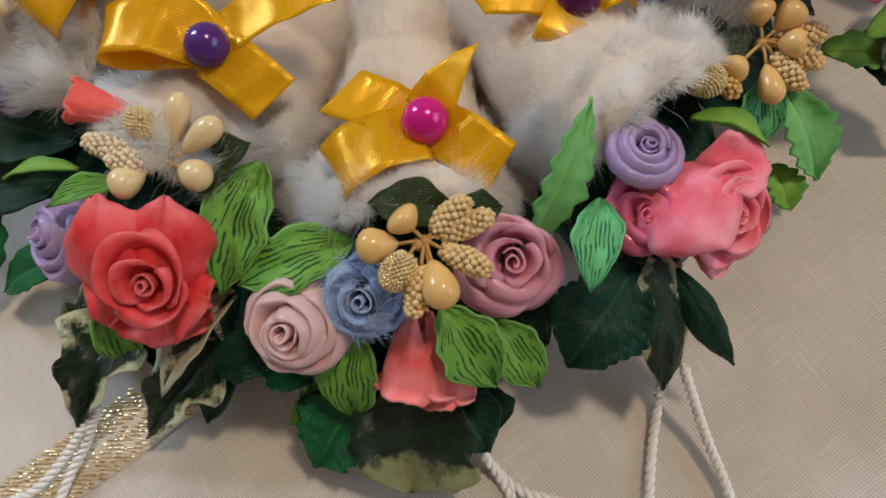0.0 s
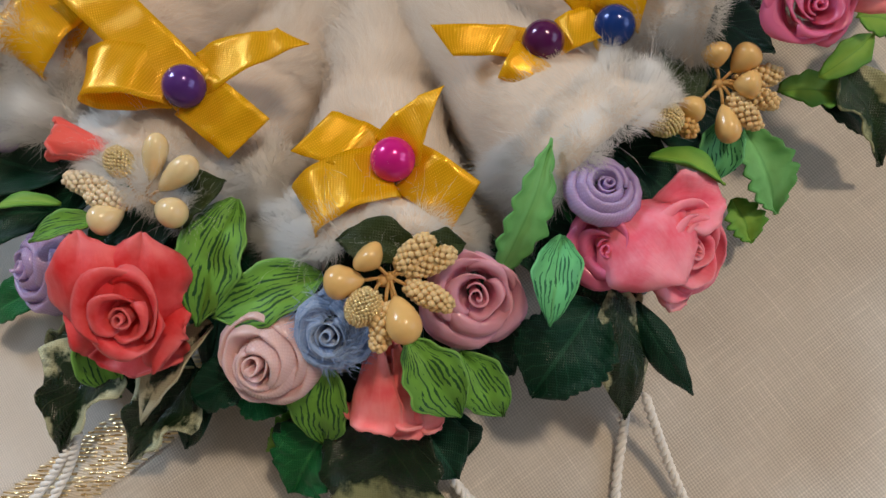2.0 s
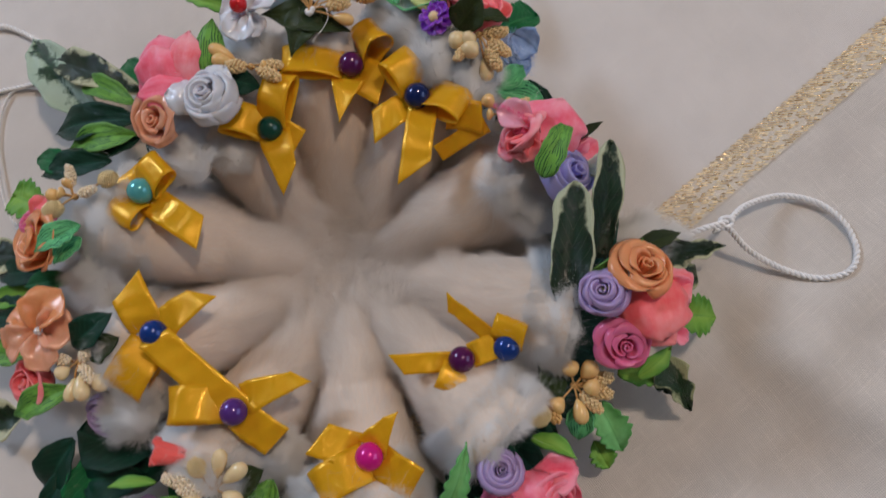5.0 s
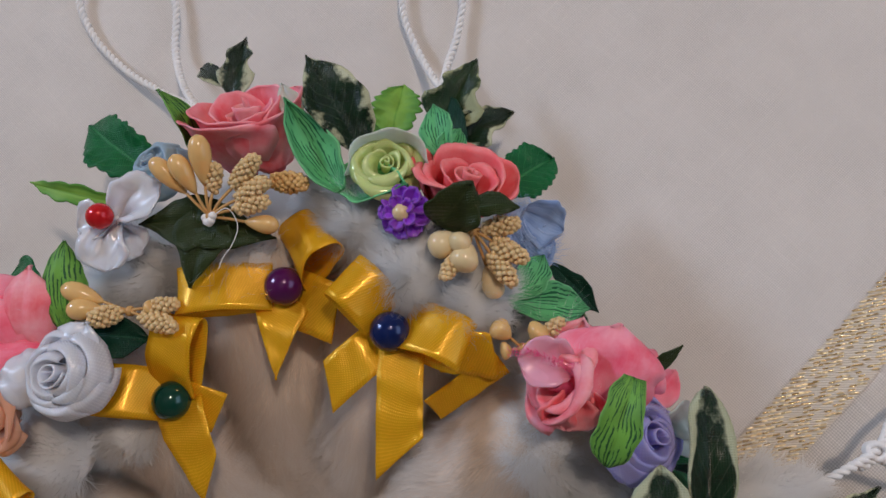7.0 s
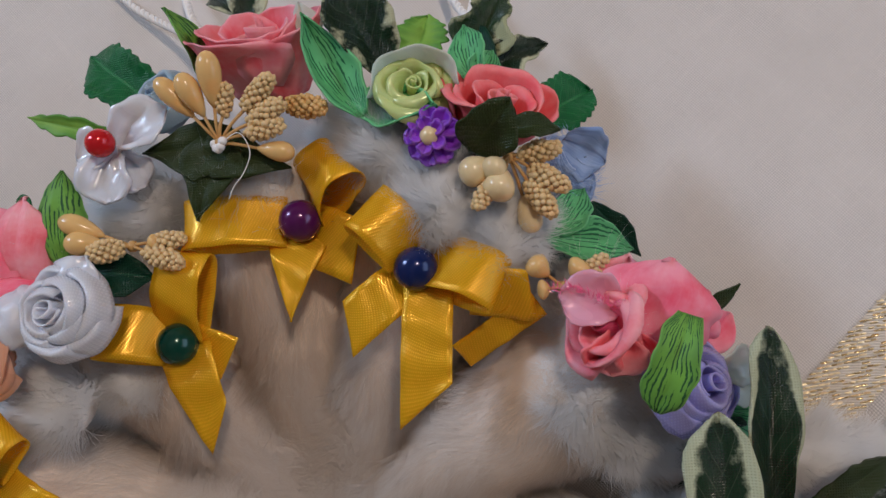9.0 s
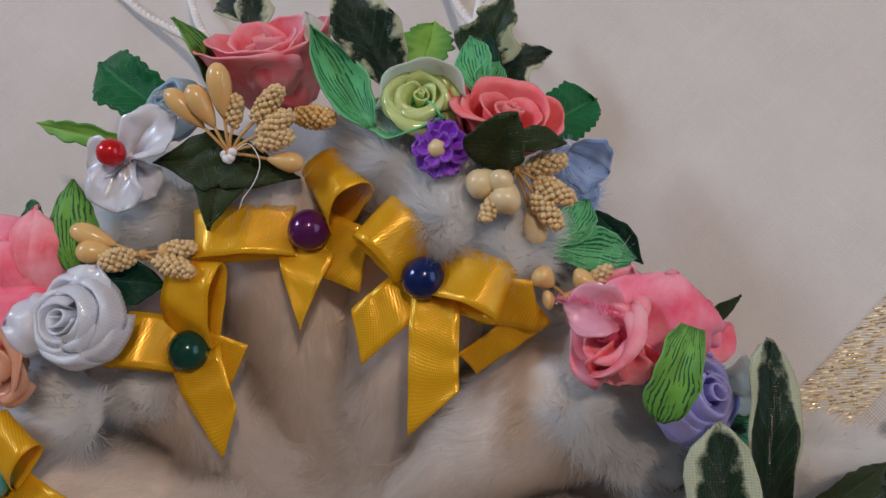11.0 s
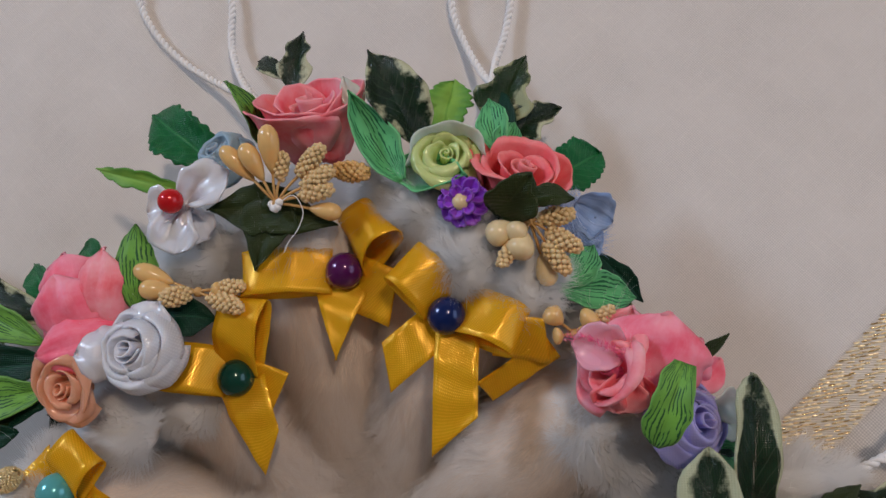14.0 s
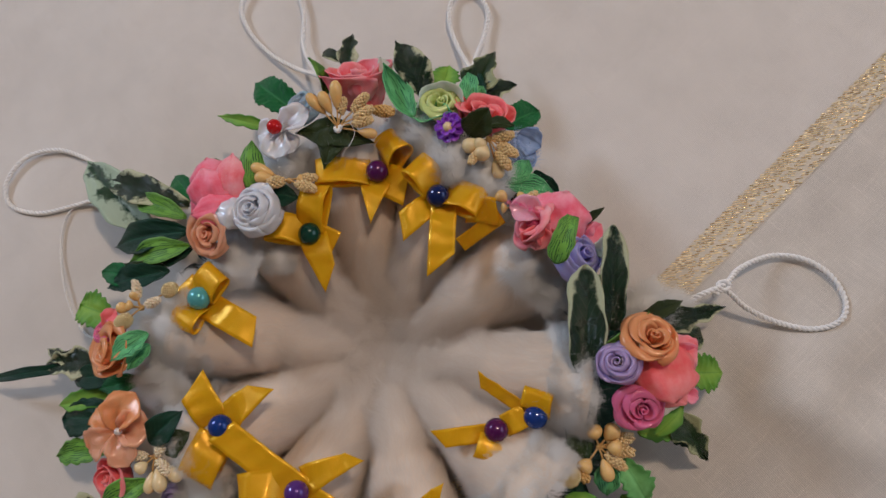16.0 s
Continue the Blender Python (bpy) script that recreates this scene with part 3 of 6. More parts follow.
def leaf(orn, mat, base, tip, width, shape="oval", bend=0.12, cup=0.15, roll=0.0, teeth=0, bite=0.12, name="leaf", label="", thick=0.35, twist=0.0, pleat=0.0):
    """A leaf from its base to its tip; width across, bend lifts its middle, cup lifts its sides, roll turns it about its length."""
    base, tip = np.array(base, float), np.array(tip, float)
    d = tip - base
    length = float(np.linalg.norm(d))
    fr = basis(d, (0, 0, 1))  # z along the leaf, x upwards
    up, side, along = fr[:, 0], fr[:, 1], fr[:, 2]
    c, s = math.cos(radians(roll)), math.sin(radians(roll))
    up, side = c * up + s * side, c * side - s * up
    prof = np.array(PROFILES[shape])
    seed = float(RNG.uniform(0, 50))

    def fn(u, v):
        w = np.interp(u, prof[:, 0], prof[:, 1]) * width / 2
        if teeth:
            saw = np.abs(((u * teeth) % 1.0) - 0.35) / 0.65
            w = w * (1 - bite * saw * np.clip(u * 6, 0, 1))
        t = 2 * v - 1
        w = w * (1 + 0.07 * np.sin(9.0 * u + seed + 2 * np.sign(t)) + 0.04 * np.sin(21.0 * u + 2.3 * seed + np.sign(t)))
        y = t * w
        rise = bend * length * np.sin(np.pi * np.clip(u, 0, 1)) + cup * width * t * t * np.sin(np.pi * np.clip(u * 0.9 + 0.08, 0, 1))
        rise = rise + wobble(u * 2.2, t * 1.3, seed, 0.055 * width) - 0.06 * width * np.exp(-(t / 0.12) ** 2)
        rise = rise + pleat * width * np.cos(t * 2.5 * np.pi) * (1 - u) * np.clip(u * 5, 0, 1)
        a = radians(twist) * u
        yy, zz = y * np.cos(a) - rise * np.sin(a), y * np.sin(a) + rise * np.cos(a)
        x = length * (u - (0.08 if shape == "dome" else 0.0) * t * t * u ** 3) * (1 - 0.04 * t * t)
        p = base + x[..., None] * along + yy[..., None] * side + zz[..., None] * up
        return p[..., 0], p[..., 1], p[..., 2]

    nu = max(16, teeth * 6 + 4) if teeth else 18
    return part(name, sheet(fn, nu, 11, thick), mat, orn, label=label)


def coil(radius, height, turns, thick, seed, flare=0.12):
    """Ribbon or foam rolled into an upright tube, open at its top, turn round turn."""
    n = int(26 * turns) + 8

    def fn(u, v):
        th = u * turns * 2 * np.pi
        r = radius * (0.16 + 0.84 * u ** 0.9) * (1 + 0.06 * np.cos(2 * th + seed) + 0.05 * np.cos(3 * th + 2 * seed))
        r = r * (0.82 + 0.18 * v) + radius * flare * np.clip(v - 0.7, 0, 1) ** 1.5 * 5 * np.clip(u * 1.4, 0, 1)
        top = height * (1 - 0.16 * u - 0.04 * np.sin(th + seed))
        z = top * (0.25 + 0.75 * v) - radius * 0.10 * np.clip(v - 0.85, 0, 1) * 6 * np.clip(u * 2, 0, 1)
        return r * np.cos(th + seed), r * np.sin(th + seed), z

    g = sheet(fn, n, 9, thick)
    return g[0], g[1], g[2] * np.array([radius * turns * 5.0, height * 0.8])


def fold_petal(angle, half, r_in, r_rim, r_out, z_rim, z_out, depth, thick, seed, skew=0.12, wave=1.0):
    """One fold of ribbon: up from the heart, over a soft rim and down again outside, its ends tucked under."""
    def fn(u, v):
        t = 2 * u - 1
        a = angle + t * half + 0.05 * np.sin(5 * v + seed)
        k = np.abs(t) ** 3.0
        r = np.interp(v, (0, .3, .46, .54, .62, .78, 1), (r_in, r_rim * 0.9, r_rim * 0.975, r_rim, r_rim + 0.25 * (r_out - r_rim), r_rim + 0.62 * (r_out - r_rim), r_out))
        z = np.interp(v, (0, .3, .46, .54, .62, .78, 1), (z_rim - depth, z_rim - 0.30 * depth, z_rim - 0.05 * depth, z_rim, z_rim - 0.05 * depth, z_rim - 0.32 * (z_rim - z_out), z_out))
        r = r * (1 - 0.10 * k) + skew * r_rim * t
        z = z - k * 0.35 * depth + wobble(t * 1.6, v * 1.2, seed, 0.08 * depth * wave)
        r = r + wobble(t * 2.1, v * 1.7, seed + 2, 0.05 * r_rim * wave)
        return r * np.cos(a), r * np.sin(a), z

    g = sheet(fn, 17, 15, thick)
    return g[0], g[1], g[2] * np.array([2 * half * r_rim, (r_out - r_in) + depth])


def cup_petal(angle, spread, r0, r1, height, curl, thick, seed, notch=0.22, close=0.0):
    """One petal of a cup: a curved sheet that opens outwards, its rim rolled over. UV: u to the rim, v across."""
    def fn(u, v):
        t = 2 * u - 1
        wide = spread * np.interp(v, (0, .25, .6, .85, 1), (.5, .85, 1.0, .95, .74))
        a = angle + t * wide
        lift = v * (1 - notch * np.abs(t) ** 2.4)
        r = r0 + (r1 - r0) * np.sin(np.clip(lift, 0, 1) * np.pi / 2) ** 0.9 - close * r1 * 0.9 * np.clip(lift - 0.55, 0, 1) ** 1.5
        roll = np.clip((v - 0.74) / 0.26, 0, 1) * (0.6 + 0.4 * np.sin(2.2 * t + seed))
        r = r + curl * 1.5 * roll ** 1.3
        z = height * np.sin(np.clip(lift, 0, 1) * 1.45) - curl * 1.1 * roll ** 2.2
        r = r + wobble(t * 1.3, v * 1.6, seed, 0.06 * r1)
        z = z + wobble(v * 1.1, t * 1.5, seed + 3, 0.05 * height) * v
        return r * np.cos(a), r * np.sin(a), z

    g = sheet(fn, 15, 13, thick)
    return g[0], g[1], g[2][:, ::-1]


def askew(fr, seed, degrees):
    """A frame turned a little about a sideways axis."""
    a, t = 2.4 * seed, radians(degrees) * math.sin(3.7 * seed)
    k = np.array([math.cos(a), math.sin(a), 0.0])
    K = np.array([[0, -k[2], k[1]], [k[2], 0, -k[0]], [-k[1], k[0], 0]])
    return fr @ (np.eye(3) + math.sin(t) * K + (1 - math.cos(t)) * K @ K)


def ribbon_rose(orn, mat, at, radius, tilt=15, towards=90, spin=0, petals=4, turns=1.8, height=None, label="", wound=False, frayed=False):
    """A rose rolled from ribbon: an open tube in the middle and folds of ribbon round it. at: the middle of its face."""
    radius *= 1.1
    height = height or radius * 1.05
    axis = facing(tilt, towards)
    fr = basis(axis, (math.cos(radians(spin)), math.sin(radians(spin)), 0))
    seed = float(RNG.uniform(0, 6))
    foot = np.array(at, float) - axis * height * 0.85
    core = part("ribbon_rose", moved(coil(radius * (0.27 if wound else 0.31), height * (1.02 if wound else 1.12), 2.1 if wound else turns, 0.28, seed, 0.05), fr, foot), mat, orn, at=at, label=label)
    if wound:  # a tight winding: each turn a rounded fold
        rings = [(1, 0.36, 0.96, 3.3), (1, 0.56, 0.88, 3.3), (1, 0.78, 0.74, 3.3)]
    else:
        rings = [(2, 0.40, 0.95, 1.9), (3, 0.62, 0.85, 1.6), (max(3, petals - 1), 0.86, 0.66, 1.4)]
    for count, wide, high, half in rings:
        for k in range(count):
            a = 2 * math.pi * (k + 0.22 * math.sin(seed + 2 * k)) / count + seed + 2.4 * wide
            rim = radius * wide * (0.95 + 0.07 * math.sin(2 * k + seed))
            up = height * (high + 0.06 * math.sin(3 * k + seed))
            g = fold_petal(a, half, rim * 0.62, rim, rim + radius * (0.20 if wound else 0.17), up, up - height * (0.30 if wide < 0.8 else 0.5), height * 0.36, 0.32, seed + k + wide, 0.10, 0.5 if wound else 1.3)
            part("petal", moved(g, askew(fr, seed + k + 3 * wide, 4 if wound else 8), foot), mat, core)
    if frayed:
        n = 520
        rng = np.random.default_rng(int(seed * 1000))
        th = rng.uniform(0, 2 * np.pi, n)
        r = radius * rng.uniform(0.3, 1.0, n)
        base = np.stack([r * np.cos(th), r * np.sin(th), height * (0.95 - 0.42 * (r / radius) ** 2)], -1)
        d = np.stack([-np.sin(th) + 0.8 * np.cos(th), np.cos(th) + 0.8 * np.sin(th), rng.normal(0.2, 0.5, n)], -1) + rng.normal(0, 0.4, (n, 3))
        v, q, t = hairs(base @ fr.T, d @ fr.T, np.tile(fr[:, 2], (n, 1)), rng.uniform(1.0, 3.6, n), rng.uniform(0.06, 0.13, n), rng, 0.2)
        ob = new("frayed_threads", mesh_of("frayed_threads", v, q, t, mat))
        ob.parent = core
        ob.location = (foot - ORIGIN[core.name]) * MM
        tagged(ob, kind="stuff")
    return core


FULL = ((2, 0.40, 1.0), (3, 0.66, 0.94), (3, 0.96, 0.80))
DEEP = ((2, 0.46, 0.98), (2, 0.74, 1.0), (3, 0.98, 0.90))


def foam_rose(orn, mat, at, radius, tilt=20, towards=90, spin=0, rings=FULL, height=None, label="", heart=None, curl=0.10, thick=0.38, name="foam_rose", spread=0.3, loose=9.0):
    """A rose of cut petals round a rolled heart. at: the middle of its face."""
    height = height or radius * 1.0
    axis = facing(tilt, towards)
    fr = basis(axis, (math.cos(radians(spin)), math.sin(radians(spin)), 0))
    seed = float(RNG.uniform(0, 6))
    foot = np.array(at, float) - axis * height * 0.9
    core = part(name, moved(coil(radius * 0.26, height * 0.98, 1.7, thick, seed), fr, foot), heart or mat, orn, at=at, label=label)
    for n, (count, r, h) in enumerate(rings):
        off = 1.1 * n + radians(spin) + 0.4 * math.sin(seed)
        for k in range(count):
            a = 2 * math.pi * k / count + off + 0.16 * math.sin(5 * k + seed)
            g = cup_petal(a, min(1.7, 1.15 * math.pi / count + spread), radius * r * 0.42, radius * r * (0.94 + 0.06 * math.sin(3 * k + seed)), height * h * (1 + 0.07 * math.sin(4 * k + seed)), radius * curl * (0.6 + 0.7 * r), thick, seed + 2 * k + r, 0.30, 0.0)
            part("petal", moved(g, askew(fr, seed + k + 3 * r, loose), foot), mat, core)
    return core


def folded_rose(orn, mat, at, radius, tilt=20, towards=90, label="", spin=0):
    """A full rose of folded satin petals, closed over its heart."""
    return foam_rose(orn, mat, at, radius * 1.05, tilt, towards, spin, ((2, 0.46, 1.0), (3, 0.76, 0.93), (3, 1.0, 0.76)), radius * 1.05, label, None, 0.2, 0.3, "satin_rose", loose=11.0)


def tulip(orn, mat, base, tip, radius, label=""):
    """A slim bud of four long petals, open at its tip."""
    base, tip = np.array(base, float), np.array(tip, float)
    d = tip - base
    length = float(np.linalg.norm(d))
    fr = basis(d)
    core = part("flower_bud", moved(coil(radius * 0.5, length * 0.86, 1.5, 0.5, 1.0), fr, base), mat, orn, at=base + d * 0.6, label=label)
    for k in range(4):
        g = cup_petal(k * 1.57 + 0.4, 0.95, radius * 0.34, radius * 0.95, length * (1 - 0.06 * (k % 2)), radius * 0.16, 0.6, 1.3 * k, 0.12)
        part("petal", moved(g, fr, base), mat, core)
    return core


def ico(sub=1):
    bm = bmesh.new()
    bmesh.ops.create_icosphere(bm, subdivisions=sub, radius=1.0)
    v = np.array([q.co for q in bm.verts])
    f = [[q.index for q in p.verts] for p in bm.faces]
    bm.free()
    return v, f


ICO = ico(1)


def grain_head(length, radius, size, seed):
    """A spike of small grains, along z from its foot."""
    rng = np.random.default_rng(int(seed * 1000) % 99991)
    n = max(14, int(4.4 * length * radius * 2 / (size * size * 4)))
    geos = []
    for i in range(n):
        s = (i + 0.5) / n
        th = i * 2.39996
        z = s * length
        r = radius * math.sin(math.pi * (0.08 + 0.86 * s)) ** 0.6
        c = np.array([r * math.cos(th), r * math.sin(th), z]) + rng.normal(0, size * 0.12, 3)
        geos.append((ICO[0] * size * rng.uniform(0.82, 1.15) + c, ICO[1], None))
    core = lathe([(0.1, 0), (radius * 0.8, length * 0.25), (radius * 0.85, length * 0.6), (0.1, length)], 8)
    return joined(geos + [core])


def stem_to(hub, foot, lift):
    hub, foot = np.array(hub, float), np.array(foot, float)
    mid = (hub + foot) / 2 + np.array([0, 0, lift])
    path, _ = smooth_path([hub, mid, foot], 9)
    return tube(path, 0.32, 5)


def stamens(orn, hub, pods=(), heads=(), pod_mat=None, head_mat=None, label="cream stamens tied with thread"):
    """Stamens that spring from one hub. pods: (tip, radius, share of its length that is pod); heads: (tip, radius)."""
    hub = np.array(hub, float)
    stems = []
    todo = []
    for tip, radius, share in pods:
        tip = np.array(tip, float)
        d = tip - hub
        foot = hub + d * (1 - share)
        length = float(np.linalg.norm(tip - foot))
        prof = [(0.25, 0), (radius * 0.42, length * 0.12), (radius * 0.76, length * 0.32), (radius * 0.97, length * 0.54), (radius, length * 0.66), (radius * 0.92, length * 0.8), (radius * 0.7, length * 0.91), (radius * 0.4, length * 0.975), (0.1, length)]
        todo.append(("pod", moved(lathe(prof, 18), basis(d), foot), pod_mat or POD))
        stems.append(stem_to(hub, foot, 0.6))
    for k, (tip, radius) in enumerate(heads):
        tip = np.array(tip, float)
        d = tip - hub
        full = float(np.linalg.norm(d))
        length = radius * 2.1 if head_mat is GOLD_GRAIN else min(full * 0.8, radius * 3.7)
        foot = tip - d / full * length
        todo.append(("grain_head", moved(grain_head(length, radius * (0.92 if head_mat is GOLD_GRAIN else 0.78), 0.36 if head_mat is GOLD_GRAIN else 0.62, k + hub[0]), basis(d), foot), head_mat or GRAIN))
        stems.append(stem_to(hub, foot, 0.8))
    knot = lathe([(0.3, -1.2), (1.0, -0.6), (1.1, 0.2), (0.5, 1.0)], 10)
    core = part("stamen_tie", moved(knot, np.eye(3), hub), STEM, orn, at=hub, label=label)
    for geo in stems:
        part("stem", geo, STEM, core)
    for name, geo, mat in todo:
        part(name, geo, mat, core)
    return core


def strip(path, across, width, thick=0.22, cut0=0.0, cut1=0.0, cupped=0.0, n=26, taper=0.0):
    """A ribbon along a path of points; cut0 and cut1 slant its two ends."""
    pts, length = smooth_path(path, n)
    tang = np.gradient(pts, axis=0)
    tang /= np.linalg.norm(tang, axis=1, keepdims=True)
    ac = np.array(across, float)
    if ac.ndim == 1:
        ac = np.tile(ac, (n, 1))
    else:
        ac = np.stack([np.interp(np.linspace(0, 1, n), np.linspace(0, 1, len(ac)), ac[:, k]) for k in range(3)], -1)
    ac = ac - tang * (ac * tang).sum(1, keepdims=True)
    ac /= np.linalg.norm(ac, axis=1, keepdims=True)
    nor = np.cross(tang, ac)

    def fn(u, v):
        t = 2 * v - 1
        s = u * length + t * width / 2 * (cut0 * np.clip(1 - u * 2.0, 0, 1) + cut1 * np.clip(u * 2.0 - 1, 0, 1))
        idx = np.clip(s / length, 0, 1) * (n - 1)
        p = np.stack([np.interp(idx, np.arange(n), pts[:, k]) for k in range(3)], -1)
        over = (s - np.clip(s, 0, length))[..., None]
        i = np.clip(np.rint(idx).astype(int), 0, n - 1)
        p = p + over * tang[i]
        bow = cupped * width * (1 - t * t)[..., None]
        edge = (0.12 * np.sin(u * 23 + v * 4) * np.abs(t) ** 3 + 0.16 * np.sin(u * length * 0.9 + 1.5 * t + length) + 0.1 * np.sin(u * length * 0.37 - 2.2 * t))[..., None]
        narrow = 1 - taper * np.clip(1.25 * u - 0.2, 0, 1)
        p = p + ac[i] * (t * narrow * width / 2)[..., None] + nor[i] * (bow + edge)
        return p[..., 0], p[..., 1], p[..., 2]

    g = sheet(fn, n, 8, thick)
    return g[0], g[1], g[2] * np.array([length, width])


def tail(bow, p0, p1, width, lift=1.5, cut=0.0, lean=0.0, mat=None, drop=0.0, start_cut=0.0, taper=0.0):
    """One end of a bow: from the knot to its cut end."""
    width *= 1.08
    p0, p1 = np.array(p0, float), np.array(p1, float)
    d = (p1 - p0) / np.linalg.norm(p1 - p0)
    side = np.cross(d, (0, 0, 1))
    side /= np.linalg.norm(side)
    side = side * math.cos(radians(lean)) + np.array([0, 0, 1]) * math.sin(radians(lean))
    path = [p0, p0 * 0.65 + p1 * 0.35 + (0, 0, lift), p0 * 0.3 + p1 * 0.7 + (0, 0, lift * 0.7), p1 - (0, 0, drop)]
    return part("ribbon_tail", strip(path, side, width, cut1=cut, cut0=start_cut, cupped=0.03, taper=taper), mat or YELLOW, bow)


def loop(bow, p0, p1, width, fat=3.0, lean=0.0, mat=None, turn=0.0):
    """One loop of a bow: out from the knot, over and back."""
    width *= 1.08
    p0, p1 = np.array(p0, float), np.array(p1, float)
    v = p1 - p0
    length = np.linalg.norm(v)
    d = v / length
    side = np.cross(d, (0, 0, 1))
    side /= np.linalg.norm(side)
    up = np.cross(side, d)
    a = radians(lean)
    side, up = side * math.cos(a) + up * math.sin(a), up * math.cos(a) - side * math.sin(a)
    side2 = side * math.cos(radians(turn)) + d * math.sin(radians(turn))
    path = [p0 + up * 0.4, p0 + d * length * 0.4 + up * fat, p0 + d * length * 0.8 + up * fat * 0.95, p1 + up * fat * 0.15, p0 + d * length * 0.82 - up * fat * 0.55, p0 + d * length * 0.4 - up * fat * 0.5, p0 - up * 0.6]
    return part("ribbon_loop", strip(path, np.array([side, side2, side2, side]), width, n=40, cupped=0.02), mat or YELLOW, bow)


def sphere(radius, seg=28):
    a = np.linspace(-np.pi / 2, np.pi / 2, seg // 2 + 1)
    return lathe([(max(0.02, radius * math.cos(q)), radius * math.sin(q)) for q in a], seg)


def bow_at(orn, knot, colour, radius=4.0, label="", bead=None):
    """The knot of a bow; its pearl sits on it."""
    knot = np.array(knot, float)
    g = lathe([(0.5, -1.8), (2.6, -1.4), (3.4, 0), (2.6, 1.2), (0.5, 1.6)], 16)
    core = part("bow", moved(g, np.eye(3), knot - (0, 0, 3.0)), YELLOW, orn, at=knot, label=label or "golden yellow satin bow")
    if colour:
        where = np.array(bead if bead is not None else knot, float)
        part("pearl", moved(sphere(radius), np.eye(3), where), BEADS[colour], core, label=f"{colour} pearl bead")
    return core


def cord(orn, points, radius=0.8, pitch=3.6, label="twisted white cord loop"):
    """Two strands twisted about each other along a path."""
    _, length = smooth_path(points, 50)
    n = max(24, int(length / pitch * 9))
    path, _ = smooth_path(points, n)
    path[:, 2] = np.maximum(path[:, 2], [cloth_height(q[0], q[1]) + 0.9 for q in path])
    tang = np.gradient(path, axis=0)
    tang /= np.linalg.norm(tang, axis=1, keepdims=True)
    a = np.cross(tang, (0.1, 0.05, 1.0))
    a /= np.linalg.norm(a, axis=1, keepdims=True)
    b = np.cross(tang, a)
    th = np.linspace(0, length / pitch * 2 * np.pi, n)[:, None]
    geos = [tube(path + radius * 0.62 * (a * np.cos(th + o) + b * np.sin(th + o)), radius * 0.72, 7) for o in (0, np.pi)]
    return part("cord", joined(geos), CORD, orn, label=label)


def thread(orn, points, radius=0.1):
    """A loose end of thread."""
    path, length = smooth_path(points, 28)
    return part("thread", tube(path, radius, 5), CORD, orn, label="loose pale thread")


def blossom(orn, at, radius, tilt, towards):
    """A small moulded flower: two rings of petals and a cream centre."""
    fr, at = basis(facing(tilt, towards)), np.array(at, float)
    core = part("resin_flower", moved(sphere(radius * 0.34, 16), fr, at + fr[:, 2] * 0.6), CREAM_POD, orn, label="small purple moulded flower, cream centre")
    for count, r, h in ((9, 1.0, -1.4), (5, 0.62, 0.3)):
        for k in range(count):
            a = 2 * math.pi * k / count + h
            d = fr @ np.array([math.cos(a), math.sin(a), 0.12 + 0.3 * (r < 0.9)])
            leaf(core, PURPLE_RESIN, at + fr[:, 2] * h + d * 0.8, at + fr[:, 2] * h + d * radius * r, radius * 0.62 * r ** 0.5, "petal", bend=-0.05, cup=0.30, name="petal", thick=0.5)
    return core


# ---- fur ----
def hairs(base, direction, nor, length, width, rng, droop=0.25, clump=0.0, cell=3.0):
    """Thin tapered hairs, each a bent strip; arrays of n. clump draws the tips of neighbours together."""
    n = len(base)
    d = direction / (np.linalg.norm(direction, axis=1, keepdims=True) + 1e-9)
    bendv = rng.normal(0, 1, (n, 3))
    bendv -= d * (bendv * d).sum(1, keepdims=True)
    bendv /= np.linalg.norm(bendv, axis=1, keepdims=True) + 1e-9
    side = np.cross(d, nor + np.array([0, 0, 0.6]) + rng.normal(0, 0.3, (n, 3)))
    side /= np.linalg.norm(side, axis=1, keepdims=True) + 1e-9
    L = length[:, None]
    curve = bendv * L * rng.uniform(0.05, 0.30, (n, 1)) - np.array([0, 0, 1]) * L * droop * rng.uniform(0, 0.5, (n, 1))
    tip = base + d * L + curve
    if clump:
        jit = base + rng.normal(0, cell * 0.22, (n, 3))
        key = np.floor(jit / cell).astype(int)
        _, inv = np.unique(key, axis=0, return_inverse=True)
        inv = inv.ravel()
        many = np.bincount(inv).astype(float)
        mean = np.stack([np.bincount(inv, tip[:, k]) / many for k in range(3)], -1)
        sway = rng.normal(0, cell * 0.45, mean.shape)
        tip = tip + ((mean + sway)[inv] - tip) * clump * rng.uniform(0.4, 1.0, (n, 1))
    w = width[:, None] / 2
    p1 = base * 0.5 + tip * 0.5 + nor * L * 0.07 + bendv * L * 0.05
    verts = np.stack([base - side * w, base + side * w, p1 + side * w * 0.8, p1 - side * w * 0.8, tip], 1)
    k = (np.arange(n) * 5)[:, None]
    return verts.reshape(-1, 3), k + np.array([[0, 1, 2, 3]]), k + np.array([[3, 2, 4]])


